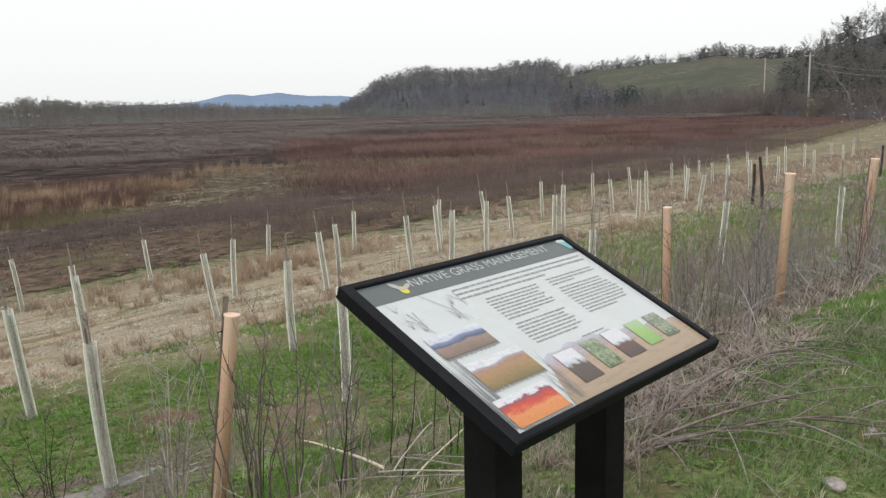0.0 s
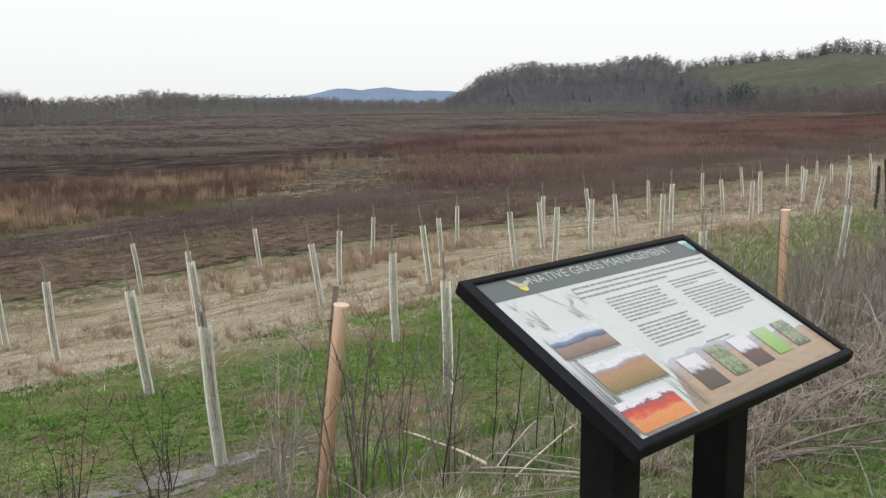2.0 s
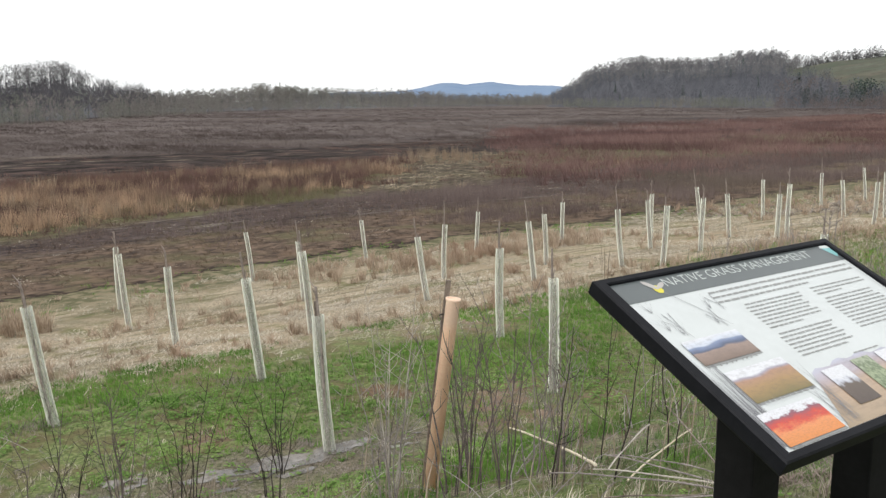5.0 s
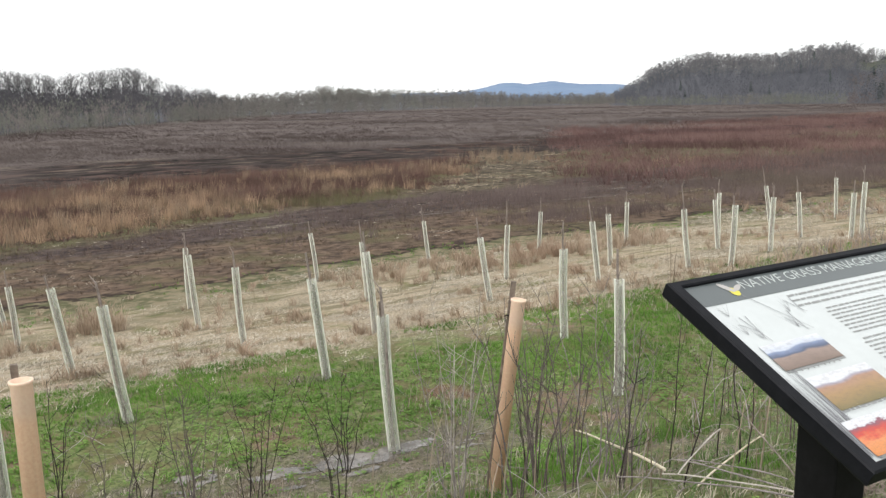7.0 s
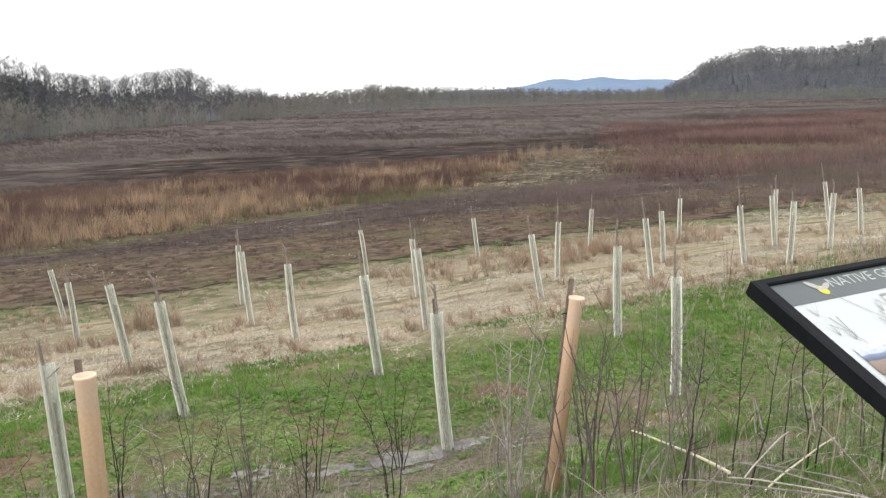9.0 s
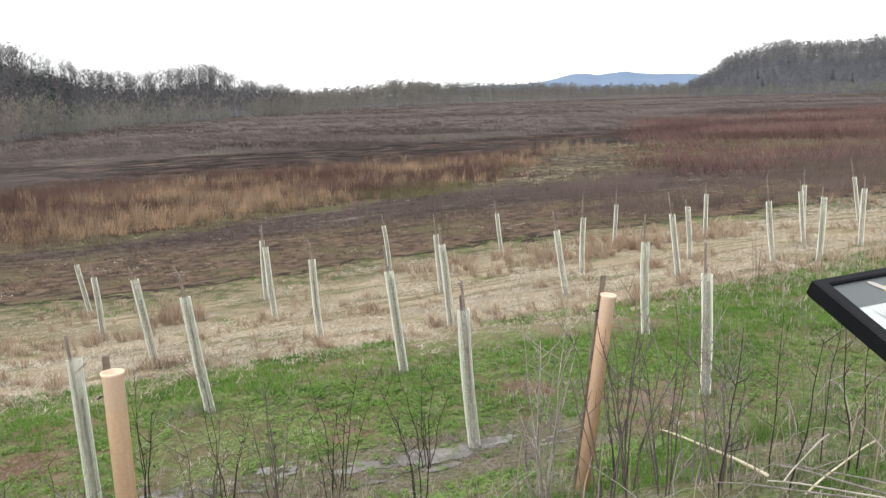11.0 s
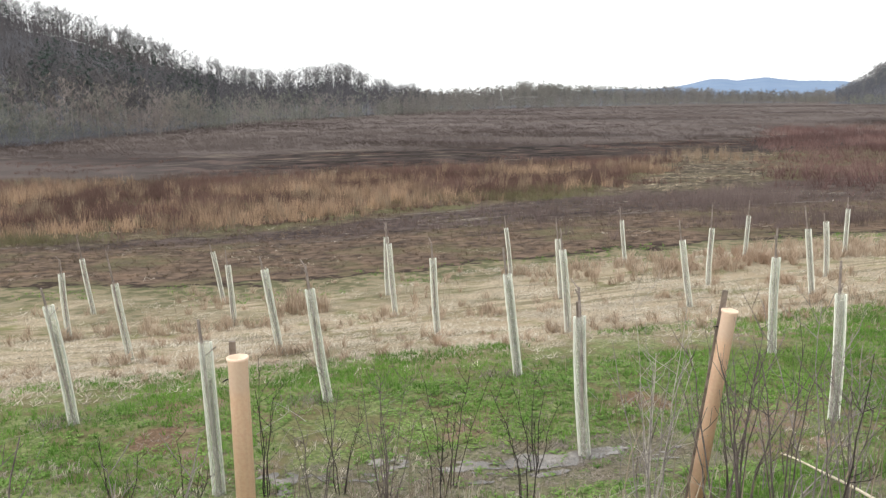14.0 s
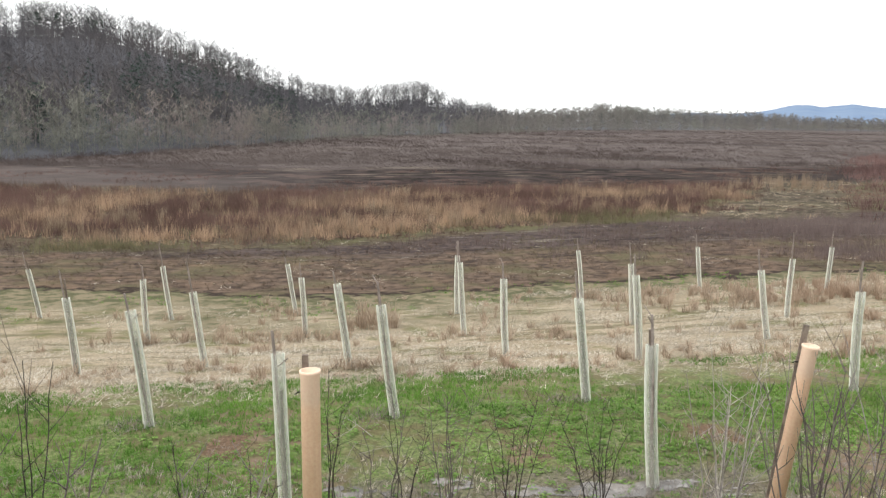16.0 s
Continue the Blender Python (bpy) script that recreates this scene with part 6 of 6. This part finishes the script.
stuff("grey_weed_stems", WEED, np.concatenate(thin), foliage("grey_mauve_stem", (0.13, 0.11, 0.107), (0.36, 0.325, 0.31), (0.22, 0.185, 0.178), 0.5, 0.7, 0.0), "thin grey-mauve dead stems thick on the slope", "weeds")
nest = [sow(rg, 60, (n - 0.1, n + 0.25), (s - 0.45, s + 0.05), (0.02, 0.16), 6, wide=(0.3, 0.6)) for n, s, _, _ in (SECOND_ROW[0], SECOND_ROW[1], SECOND_ROW[2])]
stuff("twig_nests", WEED, np.concatenate(nest), LITTER, "dead grey twigs matted at the shelters' feet", "twigs")
stuff("dead_weed_stems", WEED, np.concatenate(weeds), foliage("weed_stem", (0.12, 0.09, 0.065), (0.42, 0.35, 0.27), (0.3, 0.22, 0.15), 0.9, 0.7, 0.0), "thin dead weed stems on the bank", "weeds")


def vine_template(rng):
    """A thin arching dead cane of span 1, lying along x."""
    v, f = [], []
    side, up = rng.uniform(-0.25, 0.25), rng.uniform(0.25, 1.0)
    for i in range(8):
        t = i / 7
        c = (t, side * math.sin(t * 4.0) + rng.gauss(0, 0.01), up * math.sin(math.pi * (0.05 + 0.9 * t)) * (1 - 0.3 * t))
        w = 0.0042 * (1.15 - t)
        v += [(c[0], c[1] - w, c[2]), (c[0], c[1] + w, c[2]), (c[0], c[1], c[2] + 1.7 * w)]
        if i:
            k = 3 * i
            for a, b in ((0, 1), (1, 2), (2, 0)):
                f += [(k - 3 + a, k - 3 + b, k + b), (k - 3 + a, k + b, k + a)]
    return np.array(v), np.array(f)


VINES = [vine_template(tr) for _ in range(8)]
vines = [sow(rg, 300, (2.3, 4.6), (4.0, 12.5), (0.15, 0.6), 8, wide=(0.5, 1.3)), sow(rg, 150, (1.6, 2.65), (3.4, 6.2), (0.04, 0.35), 8, wide=(0.2, 0.7)), sow(rg, 80, (2.4, 5), (1.8, 4.2), (0.05, 0.3), 8, wide=(0.4, 1.0)), sow(rg, 240, (2.4, 3.8), (8, 12), (0.2, 0.6), 8, wide=(0.4, 1.0)),
         sow(rg, 110, (5.5, 9.5), (-4, 9), (0.02, 0.15), 8, wide=(0.3, 0.9)), sow(rg, 200, (1.8, 5.4), (6.6, 14), (0.1, 0.5), 8, wide=(0.4, 1.2)), sow(rg, 70, (-0.3, 1.6), (2.6, 8), (0.03, 0.15), 8, wide=(0.3, 0.9))]
for n, s, tall, lean in FIRST_ROW + SECOND_ROW[:12]:
    vines.append(sow(rg, 18, (n - 0.25, n + 0.15), (s - 0.5, s + 0.3), (0.02, 0.14), 8, wide=(0.15, 0.5)))
stuff("dead_vines", VINES, np.concatenate(vines), foliage("dead_vine", (0.12, 0.104, 0.101), (0.42, 0.382, 0.36), (0.25, 0.212, 0.2), 0.9, 0.75, 0.0), "tangle of thin dead vines on the bank", "vines")


def bow(a, b, rise, peak, side=0.0):
    """A cane from a to b that rises over the straight line between them, most at the share peak."""
    a, b = Vector(a), Vector(b)
    out = []
    for i in range(11):
        t = i / 10
        lift = math.sin(math.pi * t ** (math.log(0.5) / math.log(peak)))
        p = a.lerp(b, t)
        out.append(p + Vector((-side * lift, side * lift, rise * lift + 0.004 * math.sin(9 * t + 3 * rise))))
    return out


foot = Vector((0.86, 3.68, 0.0))
bramble = thing("bramble", Matrix.Translation(foot), "arching red-brown dead bramble canes beside the sign's post", "bramble")
# each cane: end, rise, peak, half thickness
for x, y, z, rise, peak, thick in ((2.5, 4.85, 0.05, 0.24, 0.42, 0.0075), (2.3, 4.1, 0.11, 0.09, 0.5, 0.0065), (2.1, 3.72, 0.05, 0.085, 0.6, 0.007), (1.52, 3.52, 0.02, 0.06, 0.55, 0.005), (0.76, 3.2, 0.02, 0.07, 0.4, 0.006), (1.0, 3.3, 0.02, 0.1, 0.4, 0.005),
                                   (1.85, 3.3, 0.02, 0.13, 0.5, 0.0045), (0.72, 3.95, 0.25, 0.05, 0.5, 0.004), (0.95, 4.1, 0.4, 0.06, 0.5, 0.004), (1.6, 4.7, 0.3, 0.2, 0.5, 0.0045), (1.35, 3.3, 0.06, 0.05, 0.5, 0.004)):
    o = part("cane", Shape().sweep([p - foot for p in bow(foot, (x, y, z), rise, peak)], thick * (1.2 if thick > 0.006 else 0.9), thick * 0.4, 6), CANE, bramble)
for a, b, rise in (((1.68, 4.26, 0.29), (2.4, 4.3, 0.03), 0.05), ((1.55, 3.7, 0.1), (1.9, 3.36, 0.0), 0.03), ((1.35, 4.2, 0.2), (1.95, 3.85, 0.03), 0.04), ((1.6, 4.5, 0.12), (2.35, 4.6, 0.05), 0.08), ((1.25, 3.66, 0.09), (1.2, 3.18, 0.0), 0.04)):
    part("side_cane", Shape().sweep([p - foot for p in bow(a, b, rise, 0.5)], 0.004, 0.002, 5), TWIG_GREY, bramble)

r = random.Random(58)
for _ in range(22):
    x, y = r.uniform(0.95, 2.6), r.uniform(3.4, 5.0)
    w, ln = r.gauss(0.35, 0.5), r.uniform(0.25, 0.6)
    a = Vector((x - ln * math.cos(w), y - ln * math.sin(w), r.uniform(0.01, 0.12)))
    b = Vector((x + ln * math.cos(w), y + ln * math.sin(w), r.uniform(0.01, 0.12)))
    a.z, b.z = a.z + float(height(a.x, a.y)), b.z + float(height(b.x, b.y))
    part("loose_cane", Shape().sweep([p - foot for p in bow(a, b, r.uniform(0.0, 0.1), 0.5, r.gauss(0, 0.05))], r.uniform(0.003, 0.006), 0.002, 5), r.choice((CANE, TWIG_DARK, TWIG_GREY, TWIG_DARK)), bramble)
foot = Vector((-0.31, 4.49, -0.37))
heap = thing("fallen_stalks", Matrix.Translation(foot), "bleached dead stalks fallen across the slope beside the sign", "dead stalks")
STALKS = [((-0.38, 4.5, -0.44), (-1.29, 7.06, -1.31), 0.0095, STALK), ((-0.2, 4.25, -0.4), (0.138, 4.843, -0.32), 0.006, STALK), ((0.3, 3.75, -0.16), (-0.37, 4.1, -0.29), 0.005, TWIG_PALE), ((-0.1, 4.55, -0.2), (-0.3, 4.2, -0.33), 0.005, TWIG_PALE), ((0.3, 3.7, -0.15), (-0.32, 4.5, -0.38), 0.005, TWIG_GREY), ((0.2, 4.0, -0.2), (-0.3, 4.6, -0.42), 0.004, TWIG_GREY),
          ((0.25, 3.8, -0.15), (-0.02, 4.45, -0.05), 0.004, CANE), ((0.35, 3.5, -0.08), (-0.3, 3.75, -0.27), 0.005, CANE), ((0.3, 3.45, -0.05), (-0.35, 3.5, -0.2), 0.004, TWIG_GREY), ((0.2, 3.6, -0.1), (-0.6, 4.2, -0.38), 0.005, TWIG_GREY)]
for a, b, thick, mat in STALKS:
    part("stalk", Shape().sweep([p - foot for p in bow(a, b, 0.02, 0.5)], thick, thick * 0.8, 6), mat, heap)

# a tall weed with pale seed heads
x, y = 4.75, 9.35
weed = thing("seeding_weed", pose(x, y, float(height(x, y))), "tall dry weed with pale seed heads on the bank", "weed")
r = random.Random(31)
for i in range(4):
    sh, heads = stem_shape(r, 1.75 + 0.1 * i, r.gauss(0, 0.3), r.gauss(0, 0.3), 0.006, 6), Shape()
    part("stem", sh, TWIG_GREY, weed)
    for _ in range(7):
        p = Vector(sh.v[39]) + Vector((r.gauss(0, 0.14), r.gauss(0, 0.14), r.uniform(-0.3, 0.08)))
        heads.add([p + Vector(q) * r.uniform(0.006, 0.012) for q in ((1.6, 0, 0), (-1.6, 0, 0), (0, 1.6, 0), (0, -1.6, 0), (0, 0, 0.7), (0, 0, -0.7))], [(0, 2, 4), (2, 1, 4), (1, 3, 4), (3, 0, 4), (2, 0, 5), (1, 2, 5), (3, 1, 5), (0, 3, 5)])
    part("seed_heads", heads, TWIG_PALE, weed)

shrub(3.05, 7.35, 1.15, 5, 0.22, TWIG_DARK, 990, "dark mauve leafless shrub on the bank's edge", 0.006, 12)
shrub(2.75, 9.0, 1.0, 6, 0.35, TWIG_DARK, 991, "dark mauve leafless shrub on the bank's edge", 0.006, 12)

# grey grit and small stones where the bank meets the path
GRIT = []
for i in range(4):
    bm = bmesh.new()
    bmesh.ops.create_icosphere(bm, subdivisions=1, radius=1.0)
    for q in bm.verts:
        q.co *= 1 + 0.3 * noise.noise(q.co * 2 + Vector((i * 7.0, 0, 0)))
    bm.verts.index_update()
    GRIT.append((np.array([q.co[:] for q in bm.verts]), np.array([[q.index for q in f.verts] for f in bm.faces])))
    bm.free()
grit = sow(rg, 900, (0.6, 1.9), (3.4, 8.0), (0.004, 0.012), 4, wide=(0.006, 0.02), keep=patchy(1.0, -0.05, 0.2, 96.0))
stuff("grit", GRIT, grit, STONE, "grey grit and small stones at the path's edge", "gravel")

# a stone at the path's edge
bm = bmesh.new()
bmesh.ops.create_icosphere(bm, subdivisions=3, radius=0.045)
for q in bm.verts:
    q.co *= 1 + 0.35 * noise.noise(q.co * 14) + 0.15 * noise.noise(q.co * 40)
    q.co.z *= 0.65
me = bpy.data.meshes.new("stone")
bm.to_mesh(me)
bm.free()
o = part("stone", me, STONE)
o.matrix_basis = pose(1.54, 3.21, 0.02)
tagged(o, "rough pale stone lying in the grass", "stone", "stones on the bank")
for x, y, size in ((1.99, 3.79, 0.5), (1.99, 3.69, 0.35)):
    o = new("stone", me)
    o.matrix_basis = pose(x, y, 0.008, 0, 0, 70 * x) @ Matrix.Scale(size, 4)
    tagged(o, "small pale stone lying in the grass", "stone", "stones on the bank")
